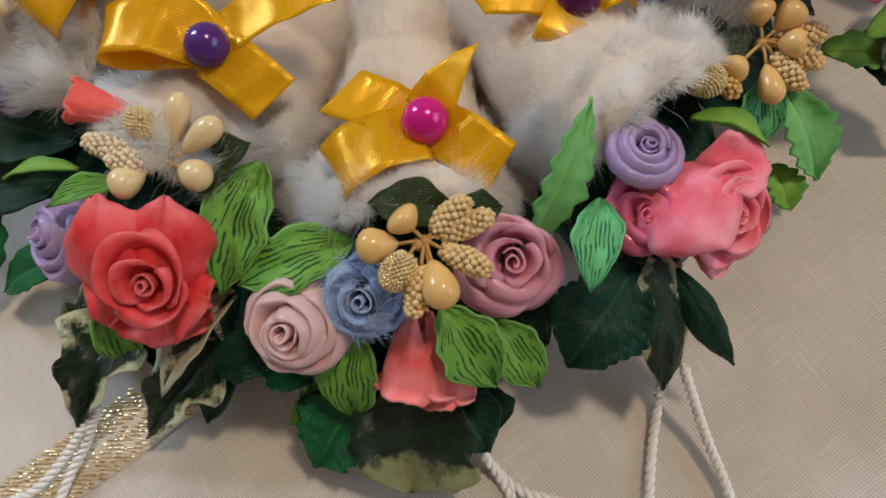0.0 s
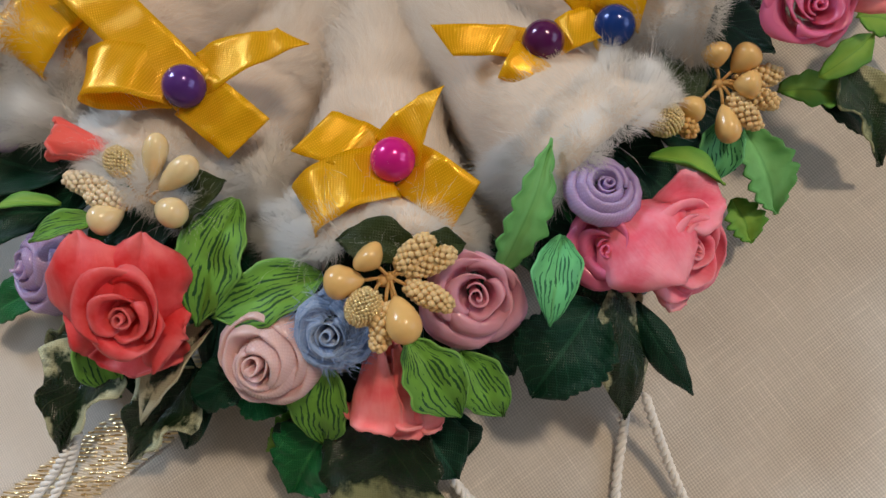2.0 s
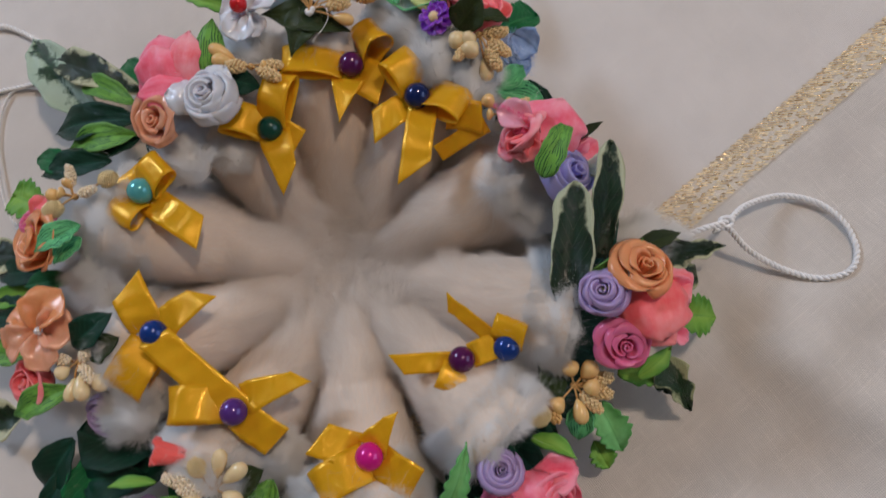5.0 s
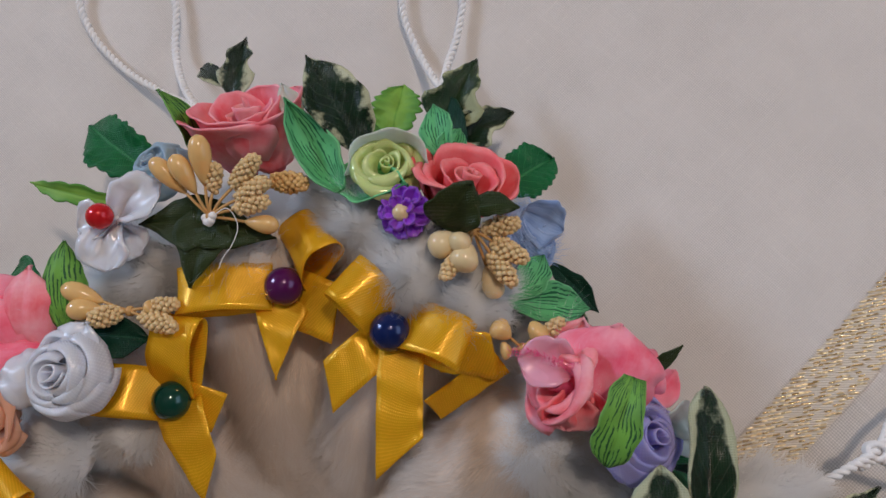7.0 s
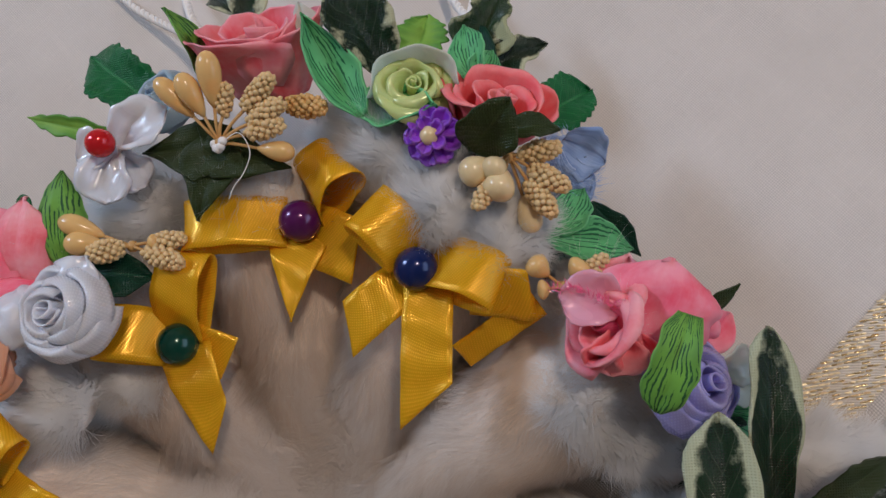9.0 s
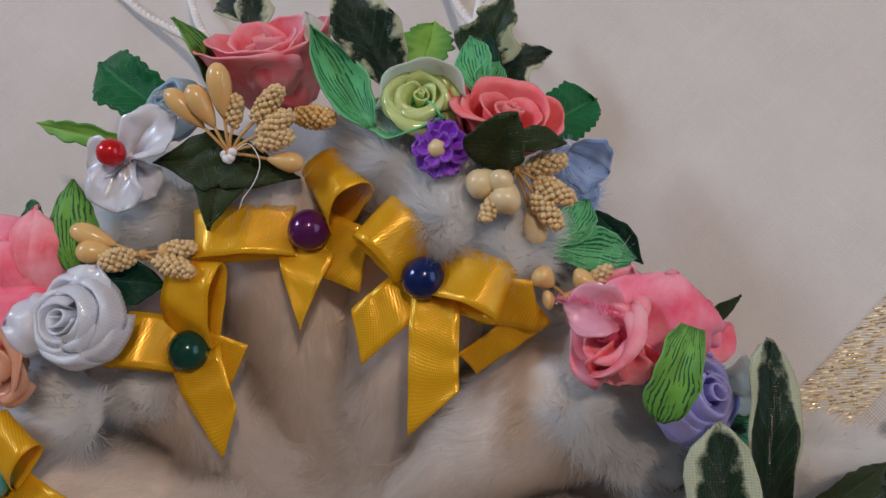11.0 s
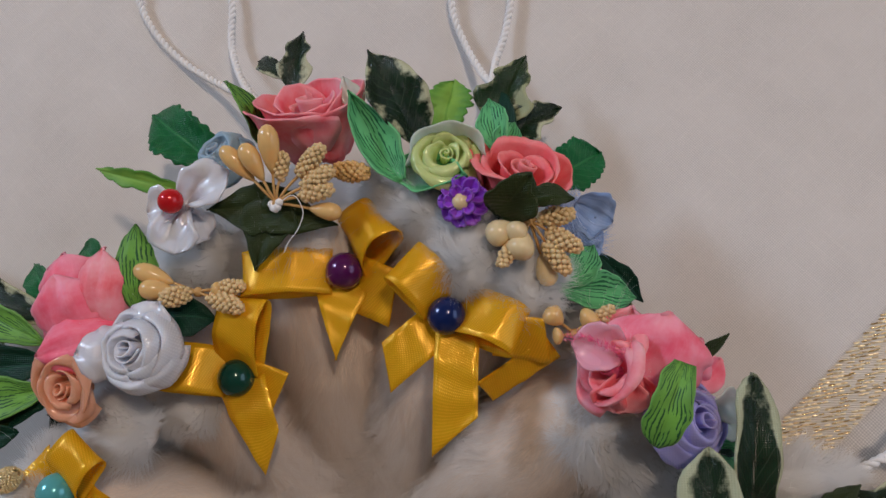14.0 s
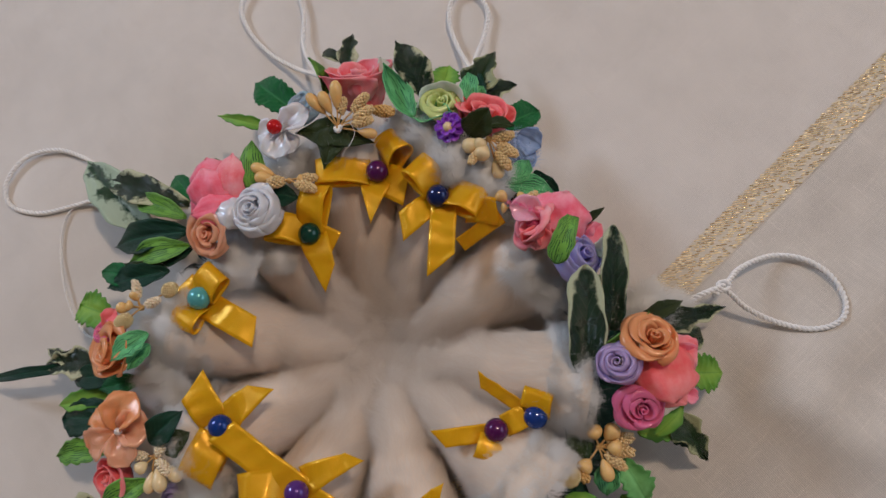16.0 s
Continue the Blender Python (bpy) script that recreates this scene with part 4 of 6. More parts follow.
def mesh_of(name, verts, quads, tris, mat, nor=None):
    """nor: for each hair the way its pelt faces, by which it is shaded."""
    me = bpy.data.meshes.new(name)
    nq, ntri = len(quads), len(tris)
    me.vertices.add(len(verts))
    me.vertices.foreach_set("co", (verts * MM).astype(np.float32).ravel())
    me.loops.add(nq * 4 + ntri * 3)
    me.loops.foreach_set("vertex_index", np.concatenate([quads.ravel(), tris.ravel()]).astype(np.int32))
    me.polygons.add(nq + ntri)
    me.polygons.foreach_set("loop_start", np.concatenate([np.arange(nq) * 4, nq * 4 + np.arange(ntri) * 3]).astype(np.int32))
    me.materials.append(mat)
    me.update(calc_edges=True)
    me.polygons.foreach_set("use_smooth", [True] * (nq + ntri))
    if nor is not None:
        v = verts.reshape(-1, 5, 3)
        d = v[:, 4] - v[:, 0]
        d /= np.linalg.norm(d, axis=1, keepdims=True) + 1e-9
        q = nor / (np.linalg.norm(nor, axis=1, keepdims=True) + 1e-9) + 0.35 * d
        q /= np.linalg.norm(q, axis=1, keepdims=True) + 1e-9
        me.normals_split_custom_set_from_vertices(np.repeat(q, 5, axis=0).tolist())
    return me


HORN_FROM, HORN_TO, HORN_R0, HORN_R1 = 4.0, 72.0, 5.2, 17.8


def horn_radius(s):
    """The cone widens to its mouth, where the trim swells."""
    return HORN_R0 + (HORN_R1 - HORN_R0) * s ** 0.92 + 1.0 * np.exp(-((s - 0.96) / 0.06) ** 2)


def horn_mesh(seed):
    """The pelt cone, lying along x on the cloth, its mouth outwards."""
    def fn(u, v):
        th = u * 2 * np.pi
        r = horn_radius(v) * (1 + 0.03 * np.sin(2 * th + seed + 3 * v) + 0.02 * np.sin(5 * th - seed) * v)
        x = HORN_FROM + (HORN_TO - HORN_FROM) * v
        return x, r * np.cos(th), horn_radius(v) + r * np.sin(th) + 0.4
    g = sheet(fn, 41, 24, 0.9)
    return g


def fur_points(rng, n, s, low=-0.15):
    th = rng.uniform(low, np.pi - low, n)
    r = horn_radius(s)
    base = np.stack([HORN_FROM + (HORN_TO - HORN_FROM) * s, r * np.cos(th), r + r * np.sin(th) + 0.4], -1)
    nor = np.stack([np.full(n, -0.19), np.cos(th), np.sin(th)], -1)
    return base, nor


def fur_mesh(kind, seed):
    """rim: the thick trim at the mouth; pile: the short coat, combed towards the tip; tip: long wisps over the middle."""
    rng = np.random.default_rng(seed)
    if kind == "rim":
        n = 30000
        s = rng.uniform(0.80, 1.03, n)
        base, nor = fur_points(rng, n, s)
        lean = np.stack([np.sin(base[:, 1] * 0.5 + seed) + np.sin(base[:, 0] * 0.8), np.sin(base[:, 0] * 0.5 + base[:, 1] * 0.4), 0 * s], -1)
        d = nor * 0.8 + np.array([1, 0, 0]) * rng.uniform(-0.5, 1.0, (n, 1)) + lean * 0.4 + rng.normal(0, 0.25, (n, 3))
        length = rng.uniform(3.5, 8.5, n) * (0.8 + 0.25 * np.sin(base[:, 1] * 0.7 + seed)) * np.where(s > 0.93, 0.65, np.where(nor[:, 2] > 0.8, 0.5, 1.0))
        width = rng.uniform(0.045, 0.11, n)
        stray = rng.random(n) < 0.012
        length[stray], width[stray] = rng.uniform(9, 15, stray.sum()), 0.05
        v, q, t = hairs(base, d, nor, length, width, rng, 0.25, 0.4, 3.5)
    elif kind == "pile":
        n = 18000
        s = rng.uniform(0.12, 0.9, n)
        base, nor = fur_points(rng, n, s, -0.25)
        sway = np.sin(base[:, 0] * 0.22 + seed) + 0.7 * np.sin(base[:, 0] * 0.41 + base[:, 1] * 0.3 + 2 * seed)
        d = nor * rng.uniform(0.10, 0.34, (n, 1)) + np.array([-1, 0, 0]) + np.stack([0 * s, 0.4 * sway, 0 * s], -1) + rng.normal(0, 0.2, (n, 3))
        v, q, t = hairs(base, d, nor, rng.uniform(3.0, 6.5, n) * np.clip(1.25 - 0.6 * s, 0.6, 1.2), rng.uniform(0.06, 0.12, n), rng, 0.1, 0.35, 4.0)
    else:
        n = 12000
        s = 0.5 * rng.uniform(0, 1, n) ** 1.5
        base, nor = fur_points(rng, n, s, -0.3)
        swirl = 1.1 * np.sin(base[:, 0] * 0.16 + seed * 1.3) + 0.8 * np.sin(base[:, 1] * 0.5 + seed)
        d = nor * rng.uniform(0.05, 0.5, (n, 1)) + np.array([-1, 0, 0]) * rng.uniform(0.3, 1.0, (n, 1)) + np.stack([0 * s, 0.55 * swirl, 0 * s], -1) + rng.normal(0, 0.22, (n, 3))
        v, q, t = hairs(base, d, nor, rng.uniform(6.0, 13.0, n) * np.clip(1.15 - 0.9 * s, 0.5, 1.1), rng.uniform(0.05, 0.10, n), rng, 0.15, 0.45, 5.0)
    return mesh_of(kind, v, q, t, FUR if kind == "rim" else COAT, nor)


FUR_MESHES = {kind: [fur_mesh(kind, 11 + 7 * i) for i in range(3)] for kind in ("rim", "pile", "tip")}
RING_CENTRE = np.array([0.7, 3.5, 0.0])


def ornament(angle, label, variant):
    """A pelt cone with fur at its mouth and tip; what is glued on it follows as its parts."""
    orn = empty("cone_ornament", RING_CENTRE + 40.0 * np.array([math.cos(radians(angle)), math.sin(radians(angle)), 0]))
    tagged(orn, label, "ornament", "cone ornaments in a ring")
    a = radians(angle)
    rot = np.array([[math.cos(a), -math.sin(a), 0], [math.sin(a), math.cos(a), 0], [0, 0, 1]])
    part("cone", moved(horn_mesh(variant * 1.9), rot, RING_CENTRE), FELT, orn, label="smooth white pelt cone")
    for kind, name in (("rim", "fur_trim"), ("pile", "fur_coat"), ("tip", "fur_tip")):
        ob = new(name, FUR_MESHES[kind][variant % 3])
        ob.parent = orn
        ob.location = (RING_CENTRE - ORIGIN[orn.name]) * MM
        ob.rotation_euler = (0, 0, a)
        tagged(ob, kind="stuff")
    return orn


def backing(orn, angle, reach, low=8.0):
    """Dark leaves bunched under the flowers, out of the cone's mouth."""
    for k, off in enumerate((-15.0, -7.5, 0.0, 7.5, 15.0)):
        a = radians(angle + off + 2.0 * math.sin(5 * k + angle))
        d = np.array([math.cos(a), math.sin(a), 0.0])
        foot = RING_CENTRE + d * 64.0 + np.array([0, 0, 13.0 + 2.0 * math.sin(3 * k + angle)])
        tip = RING_CENTRE + d * (reach - 4.0 * (k % 2)) + np.array([0, 0, low + 3.0 * math.sin(2 * k + angle)])
        leaf(orn, (DARK_FABRIC, GREEN_FABRIC, IVY)[(k + int(angle)) % 3] if k % 2 else DARK_FABRIC, foot, tip, 13.0, "oval", bend=0.12)


def tuft(orn, at, radius, count, length, lean=(0.0, 0.0), seed=1):
    """A tuft of fur that stands out of the trim."""
    count = int(count * 1.7)
    rng = np.random.default_rng(seed + int(abs(at[0]) * 10))
    a, r = rng.uniform(0, 2 * np.pi, count), radius * np.sqrt(rng.uniform(0, 1, count))
    base = np.stack([r * np.cos(a), r * np.sin(a), -3.0 - 2.5 * (r / radius) ** 2], -1)
    nor = np.stack([0.6 * np.cos(a) * r / radius, 0.6 * np.sin(a) * r / radius, np.full(count, 0.75)], -1)
    wave = np.stack([np.sin(base[:, 1] * 0.9), np.sin(base[:, 0] * 0.8 + 1.0), 0 * a], -1)
    d = nor + np.array([lean[0], lean[1], 0]) + wave * 0.45 + rng.normal(0, 0.36, (count, 3))
    v, q, t = hairs(base, d, nor, rng.uniform(0.5, 1.0, count) * length, rng.uniform(0.05, 0.12, count), rng, 0.3, 0.35, 3.0)
    ob = new("fur_tuft", mesh_of("fur_tuft", v, q, t, FUR, nor))
    ob.parent = orn
    ob.location = (np.array(at, float) - ORIGIN[orn.name]) * MM
    # white mound added under the hairs to brighten the tuft's base
    wool = lathe([(radius * 0.8 * q, -4.0 - 6.5 * (1 - math.sqrt(max(0.0, 1 - q * q)))) for q in (1.0, 0.97, 0.88, 0.72, 0.5, 0.25, 0.02)], 20)
    part("brightening_mound", moved(wool, np.eye(3), at), WOOL, orn)
    return tagged(ob, kind="stuff")


# ---- the gold band woven into the cloth ----
def gold_band():
    m, nt, p = nodes_of("woven_gold_band")
    sep = nt.nodes.new("ShaderNodeSeparateXYZ")
    nt.links.new(coords(nt, "UV"), sep.inputs[0])
    u, v = sep.outputs[0], sep.outputs[1]
    threads = wave_tex(nt, scaled(nt, coords(nt, "UV"), (1, 1, 1), radians(45)), math.pi / 10 / 0.55, "X", 0.4)
    warm = noise_tex(nt, scaled(nt, coords(nt, "UV"), (0.05, 0.5, 1)), 1.0, 2.0)
    c = mix(nt, threads, (0.60, 0.54, 0.47), (0.74, 0.69, 0.62))
    c = mix(nt, math_node(nt, "MULTIPLY", warm, 0.4), c, (0.60, 0.46, 0.24))
    nt.links.new(c, p.inputs["Base Color"])
    p.inputs["Roughness"].default_value = 0.7
    nt.links.new(bump(nt, threads, 0.35, 0.0002), p.inputs["Normal"])
    n, k = 240, 10
    s0, s1 = -420.0, 330.0
    verts, faces, uv = [], [], []
    for i in range(n + 1):
        s = s0 + (s1 - s0) * i / n
        for j in range(k + 1):
            t = BAND_W * j / k + (0.35 * noise.noise((s / 9.0, 3.0, j * 5.0)) if j in (0, k) else 0.0)
            q = BAND_AT + BAND_DIR * s + BAND_N * t
            verts.append((q.x, q.y, cloth_height(q.x, q.y) + 0.35))
            uv.append((s, t))
    for i in range(n):
        for j in range(k):
            a = i * (k + 1) + j
            faces.append([a, a + k + 1, a + k + 2, a + 1][::-1])
    geo = (verts, faces, uv)
    ob = part("gold_band", geo, m)
    ob.parent = bpy.data.objects["tablecloth"]
    tagged(ob, "metallic gold woven band")
    g, gt, gp = nodes_of("gold_thread")
    rnd = gt.nodes.new("ShaderNodeNewGeometry").outputs["Random Per Island"]
    gt.links.new(mix(gt, rnd, (0.74, 0.54, 0.25), (1.0, 0.86, 0.56)), gp.inputs["Base Color"])
    gp.inputs["Metallic"].default_value = 0.85
    gt.links.new(math_node(gt, "ADD", math_node(gt, "MULTIPLY", rnd, 0.2), 0.18), gp.inputs["Roughness"])
    rng = np.random.default_rng(5)
    verts, faces = [], []
    # rows of floats cross the band at a slant, dense towards its outer edge and in two thinner stripes
    slant = V(0.98, 0.16, 0.0).normalized()
    flank = V(-slant.y, slant.x, 0)
    run = slant.dot(BAND_N)
    for row in range(400):
        for i in range(17):
            t = 0.35 + (i + 0.5 * (row % 2)) * 0.76 + rng.normal(0, 0.06)
            thick = 0.96 if t < 4.8 else 0.30 if t < 6.4 else 0.88 if t < 8.6 else 0.35 if t < 10.2 else 0.85
            if t > BAND_W - 0.3 or rng.random() > thick:
                continue
            q = BAND_AT + BAND_DIR * (-300.0 + row * 1.55 + rng.normal(0, 0.08)) + slant * (t / run)
            half = rng.uniform(0.62, 0.9)
            b = len(verts)
            z = cloth_height(q.x, q.y) + 0.35
            tilt = rng.normal(0, 0.14)
            for along, lift in ((-1, 0.0), (-0.5, 0.18), (0.5, 0.18), (1, 0.0)):
                for side in (-1, 0, 1):
                    v = q + slant * (half * along) + flank * (0.22 * side)
                    verts.append((v.x, v.y, z + lift + (0.12 if side == 0 else -0.03) + tilt * side))
            for k in range(3):
                for e in range(2):
                    a = b + 3 * k + e
                    faces.append([a, a + 3, a + 4, a + 1])
    th = part("gold_thread", (verts, faces, None), g)
    th.parent = ob
    th.location = th.location - ob.location
    tagged(th, "short floats of gold thread", kind="stuff")


gold_band()


# ---- the ten ornaments ----
def ornament_pink_rose_white_bow():
    o = ornament(99, "white fur cone ornament with pink foam rose and white satin flower", 0)
    backing(o, 99, 84)
    tuft(o, (-33.0, 70.4, 36.0), 8.0, 3200, 8.0, (-0.3, 0.0))
    tuft(o, (7.0, 83.4, 36.0), 4.0, 1200, 5.0)
    foam_rose(o, PINK_FOAM, (-5.8, 103.0, 38.0), 14.6, 48, 95, rings=DEEP, height=16.0, curl=0.02, spread=0.45, label="pink and coral foam rose")
    leaf(o, IVY, (-14.0, 111.5, 22.0), (-13.2, 130.2, 16.0), 9, "ivy", roll=10, label="variegated ivy leaf")
    leaf(o, IVY, (-16.8, 116.1, 20.0), (-25.9, 124.0, 14.0), 5, "oval")
    leaf(o, PAINTED, (-18.8, 95.6, 32.0), (-22.6, 106.5, 42.0), 7, "blade", roll=62, label="painted green foam leaf")
    leaf(o, GREEN_FABRIC, (-32.5, 93.7, 24.0), (-50.9, 109.2, 20.0), 13, "round", teeth=9, label="green satin leaf, toothed edge")
    leaf(o, FRESH, (-40.6, 88.3, 22.0), (-65.5, 96.2, 20.0), 5.5, "blade", teeth=4, bite=0.3, roll=-15)
    ribbon_rose(o, PALE_BLUE, (-29.2, 94.5, 32.0), 6.5, 30, 140, label="pale blue fabric rose")
    w = part("satin_flower", moved(sphere(1.6, 14), np.eye(3), (-33.1, 80.6, 37.0)), WHITE_SATIN, o, label="white gathered satin flower")
    leaf(w, WHITE_SATIN, (-33.4, 80.0, 37.0), (-21.9, 86.4, 42.0), 10, "petal", cup=0.3, pleat=0.16, name="petal", bend=0.1)
    leaf(w, WHITE_SATIN, (-32.5, 80.1, 38.0), (-34.5, 69.2, 40.0), 11, "petal", cup=0.25, pleat=0.16, name="petal", bend=0.1)
    leaf(w, WHITE_SATIN, (-32.5, 80.3, 37.0), (-41.7, 79.2, 38.0), 9, "petal", cup=0.3, pleat=0.1, name="petal", bend=0.12)
    leaf(w, WHITE_SATIN, (-33.6, 79.7, 37.0), (-27.9, 72.8, 37.0), 8, "petal", cup=0.2, pleat=0.14, name="petal", bend=0.1)
    part("pearl", moved(sphere(2.7), np.eye(3), (-33.8, 80.0, 43.0)), BEADS["red"], w, label="red pearl bead")
    leaf(o, OLIVE, (-9.6, 77.3, 41.0), (-27.4, 78.6, 39.5), 11.5, "lobe", bend=0.05, cup=0.05, label="olive fabric leaf with three pointed lobes")
    leaf(o, OLIVE, (-11.6, 79.0, 41.3), (-16.3, 64.6, 40.0), 12.0, "lobe", bend=0.04, cup=0.05)
    leaf(o, OLIVE, (-14.4, 77.0, 41.6), (1.2, 73.6, 39.0), 9.5, "lobe", bend=0.05, cup=0.05)
    stamens(o, (-10.5, 77.9, 43.5),
            [((-21.2, 89.7, 47.0), 2.0, 0.6), ((-15.9, 89.4, 49.0), 2.1, 0.62), ((-10.5, 92.7, 50.0), 2.2, 0.62), ((2.8, 75.3, 42.0), 1.9, 0.5)],
            [((-7.9, 87.6, 47.0), 1.5), ((0.2, 88.4, 47.0), 2.1), ((2.0, 83.7, 46.0), 2.0), ((1.6, 80.0, 45.0), 1.9)])
    part("thread_knot", moved(joined([moved(sphere(0.85, 10), np.eye(3), (0.5 * k, 0.3 * k * k, 0.3 * k)) for k in (-2, -1, 0, 1, 2)]), np.eye(3), (-10.6, 76.6, 44.0)), CORD, o, label="knot of cream thread")
    thread(o, [(-10.5, 77.0, 44.5), (-6.6, 79.0, 45.0), (-4.6, 75.6, 44.5), (-6.0, 72.2, 43.5), (-8.2, 69.6, 43.0), (-9.2, 67.6, 42.5)])
    stamens(o, (-0.7, 85.3, 41.0), [], [((8.6, 83.4, 42.0), 2.4)], head_mat=POD, label="ochre fuzzy stamen")
    b = bow_at(o, (0.6, 64.9, 32.0), "purple", bead=(1.6, 64.3, 35.5))
    loop(b, (-1.3, 64.5, 34.0), (-20.5, 64.2, 37.0), 9.4, 2.6, lean=-12)
    loop(b, (3.2, 67.9, 31.0), (10.8, 75.5, 38.0), 11.5, 4.2, lean=28, turn=10)
    tail(b, (1.8, 62.8, 33.0), (11.8, 58.0, 34.0), 11.0, 1.2, cut=0.25, lean=-8)
    tail(b, (1.0, 62.2, 34.0), (-0.6, 45.6, 35.0), 10.0, 1.4, taper=0.97, lean=6)
    cord(o, [(-19.4, 106.7, 20.0), (-28.5, 114.5, 14.0), (-38.4, 121.5, 6.0), (-52.1, 131.5, 2.0), (-62.2, 143.1, 1.5), (-66.7, 155.8, 1.5), (-59.9, 167.7, 1.5), (-44.6, 164.3, 1.5), (-38.8, 150.5, 1.5), (-37.8, 135.2, 3.0), (-31.9, 121.3, 10.0), (-22.9, 109.2, 18.0)])


def ornament_coral_rose_lime():
    o = ornament(70, "white fur cone ornament with coral rose, lime rose and ivy leaves", 1)
    backing(o, 70, 84)
    tuft(o, (18.3, 77.6, 40.0), 6.5, 5000, 9.0)
    tuft(o, (28.8, 66.9, 41.0), 7.5, 6000, 9.5, (0.2, 0.2))
    tuft(o, (38.9, 60.2, 39.0), 7.0, 5000, 9.0, (0.2, 0.2))
    leaf(o, PAINTED_MINT, (15.1, 81.7, 41.0), (5.2, 100.8, 45.0), 8.8, "blade", bend=-0.14, cup=0.35, roll=14, label="mint painted foam leaf, curled")
    leaf(o, PAINTED_MINT, (12.9, 85.8, 38.0), (29.2, 80.5, 46.0), 10.5, "blade", bend=-0.14, cup=0.3, roll=-15)
    leaf(o, IVY, (18.8, 91.3, 36.0), (8.7, 111.3, 41.0), 13, "blade", bend=0.08, cup=0.2, roll=15, label="glossy variegated ivy leaf")
    # pale blade added as the blue-white gloss by the ivy leaf's tip
    leaf(o, SHEER, (5.8, 98.2, 36.0), (2.4, 107.1, 38.0), 5, "blade", roll=10)
    folded_rose(o, LIME_SATIN, (25.0, 86.2, 44.0), 6.0, 15, 60, label="lime green satin rose")
    part("ribbon_end", strip([(17.0, 85.0, 40.5), (19.0, 89.6, 42.5), (24.6, 91.6, 43.0), (30.6, 90.2, 42.5), (32.4, 86.2, 40.5)], (0.1, 0.3, 1.0), 4.6), SHEER, o, label="sheer pale ribbon")
    leaf(o, FRESH, (21.7, 101.1, 14.0), (25.0, 115.5, 12.0), 12, "round", teeth=7, bite=0.25, label="fresh green leaf")
    leaf(o, FRESH, (21.7, 103.6, 13.0), (15.5, 108.3, 11.0), 7, "oval", teeth=4, bite=0.25)
    leaf(o, PAINTED_MINT, (35.9, 87.1, 36.0), (34.1, 100.9, 34.0), 7, "oval", roll=-10)
    leaf(o, PAINTED_MINT, (35.4, 87.7, 36.0), (39.3, 94.7, 35.0), 6, "oval", roll=10)
    leaf(o, PAINTED_MINT, (44.4, 83.8, 30.0), (42.8, 91.2, 32.0), 6, "oval")
    leaf(o, IVY_PALE, (34.1, 100.7, 16.0), (43.3, 121.2, 10.0), 15, "ivy", teeth=0, label="pale-edged ivy leaf")
    leaf(o, IVY, (37.8, 98.5, 16.0), (51.3, 106.8, 10.0), 11, "ivy")
    leaf(o, DARK_FABRIC, (38.9, 95.4, 17.0), (33.1, 112.3, 13.0), 7, "oval")
    foam_rose(o, CORAL_FOAM, (41.2, 83.6, 41.0), 11.0, 42, 55, rings=DEEP, curl=0.07, label="coral foam rose")
    blossom(o, (27.9, 75.4, 45.0), 5.3, 20, 230)
    leaf(o, GREEN_FABRIC, (46.3, 83.7, 22.0), (59.3, 92.7, 16.0), 12, "round", teeth=9, label="green satin leaf, toothed edge")
    leaf(o, OLIVE, (34.6, 72.6, 44.0), (41.8, 78.4, 52.0), 9.5, "round", roll=30, label="dark olive fabric leaf")
    leaf(o, OLIVE, (39.9, 74.9, 46.5), (50.0, 74.6, 45.0), 5, "blade", roll=-10)
    leaf(o, DARK_FABRIC, (37.5, 73.3, 39.0), (29.6, 70.1, 37.0), 7, "oval")
    ribbon_rose(o, DENIM, (53.6, 73.4, 30.0), 7.0, 40, 20, petals=4, frayed=True, label="light blue frayed fabric rose")
    leaf(o, DENIM, (51.2, 76.6, 33.0), (59.0, 72.6, 29.0), 9.5, "dome", cup=0.2, roll=20, name="petal")
    stamens(o, (41.1, 71.1, 43.0), [((32.4, 68.0, 44.0), 2.7, 0.72), ((38.2, 63.4, 45.0), 2.8, 0.7), ((37.2, 67.6, 46.0), 2.3, 0.75), ((44.6, 58.6, 38.0), 2.2, 0.5)],
            [((49.7, 71.8, 44.0), 2.0), ((50.6, 64.8, 43.0), 2.0), ((47.9, 60.4, 42.0), 2.0), ((34.8, 62.2, 44.5), 1.7)], pod_mat=CREAM_POD)
    leaf(o, PAINTED_MINT, (46.3, 59.1, 31.0), (63.4, 56.7, 24.0), 8.5, "oval", label="mint painted foam leaf")
    leaf(o, PAINTED_MINT, (49.0, 59.0, 31.0), (54.5, 67.9, 30.0), 7, "oval", roll=10)
    leaf(o, DARK_FABRIC, (56.5, 67.2, 20.0), (66.2, 56.6, 15.0), 5, "blade")
    b = bow_at(o, (22.7, 53.9, 34.0), "blue", bead=(23.2, 53.6, 37.5))
    loop(b, (22.2, 56.4, 36.0), (14.6, 65.3, 40.0), 9.6, 3.4, lean=-14)
    loop(b, (25.3, 54.8, 35.0), (38.2, 49.2, 38.0), 9.6, 3.6, lean=18)
    tail(b, (20.9, 51.8, 35.0), (10.2, 43.7, 36.0), 8.4, 1.4, cut=-0.55)
    tail(b, (25.3, 51.5, 36.0), (23.9, 29.5, 37.0), 8.4, 1.5, cut=0.9)
    tail(b, (31.9, 49.8, 33.0), (43.3, 47.6, 36.0), 8.6, 1.4, cut=0.3, lean=-25)
    tail(b, (44.5, 46.6, 34.0), (29.9, 38.0, 30.0), 5.0, 0.6, lean=25)
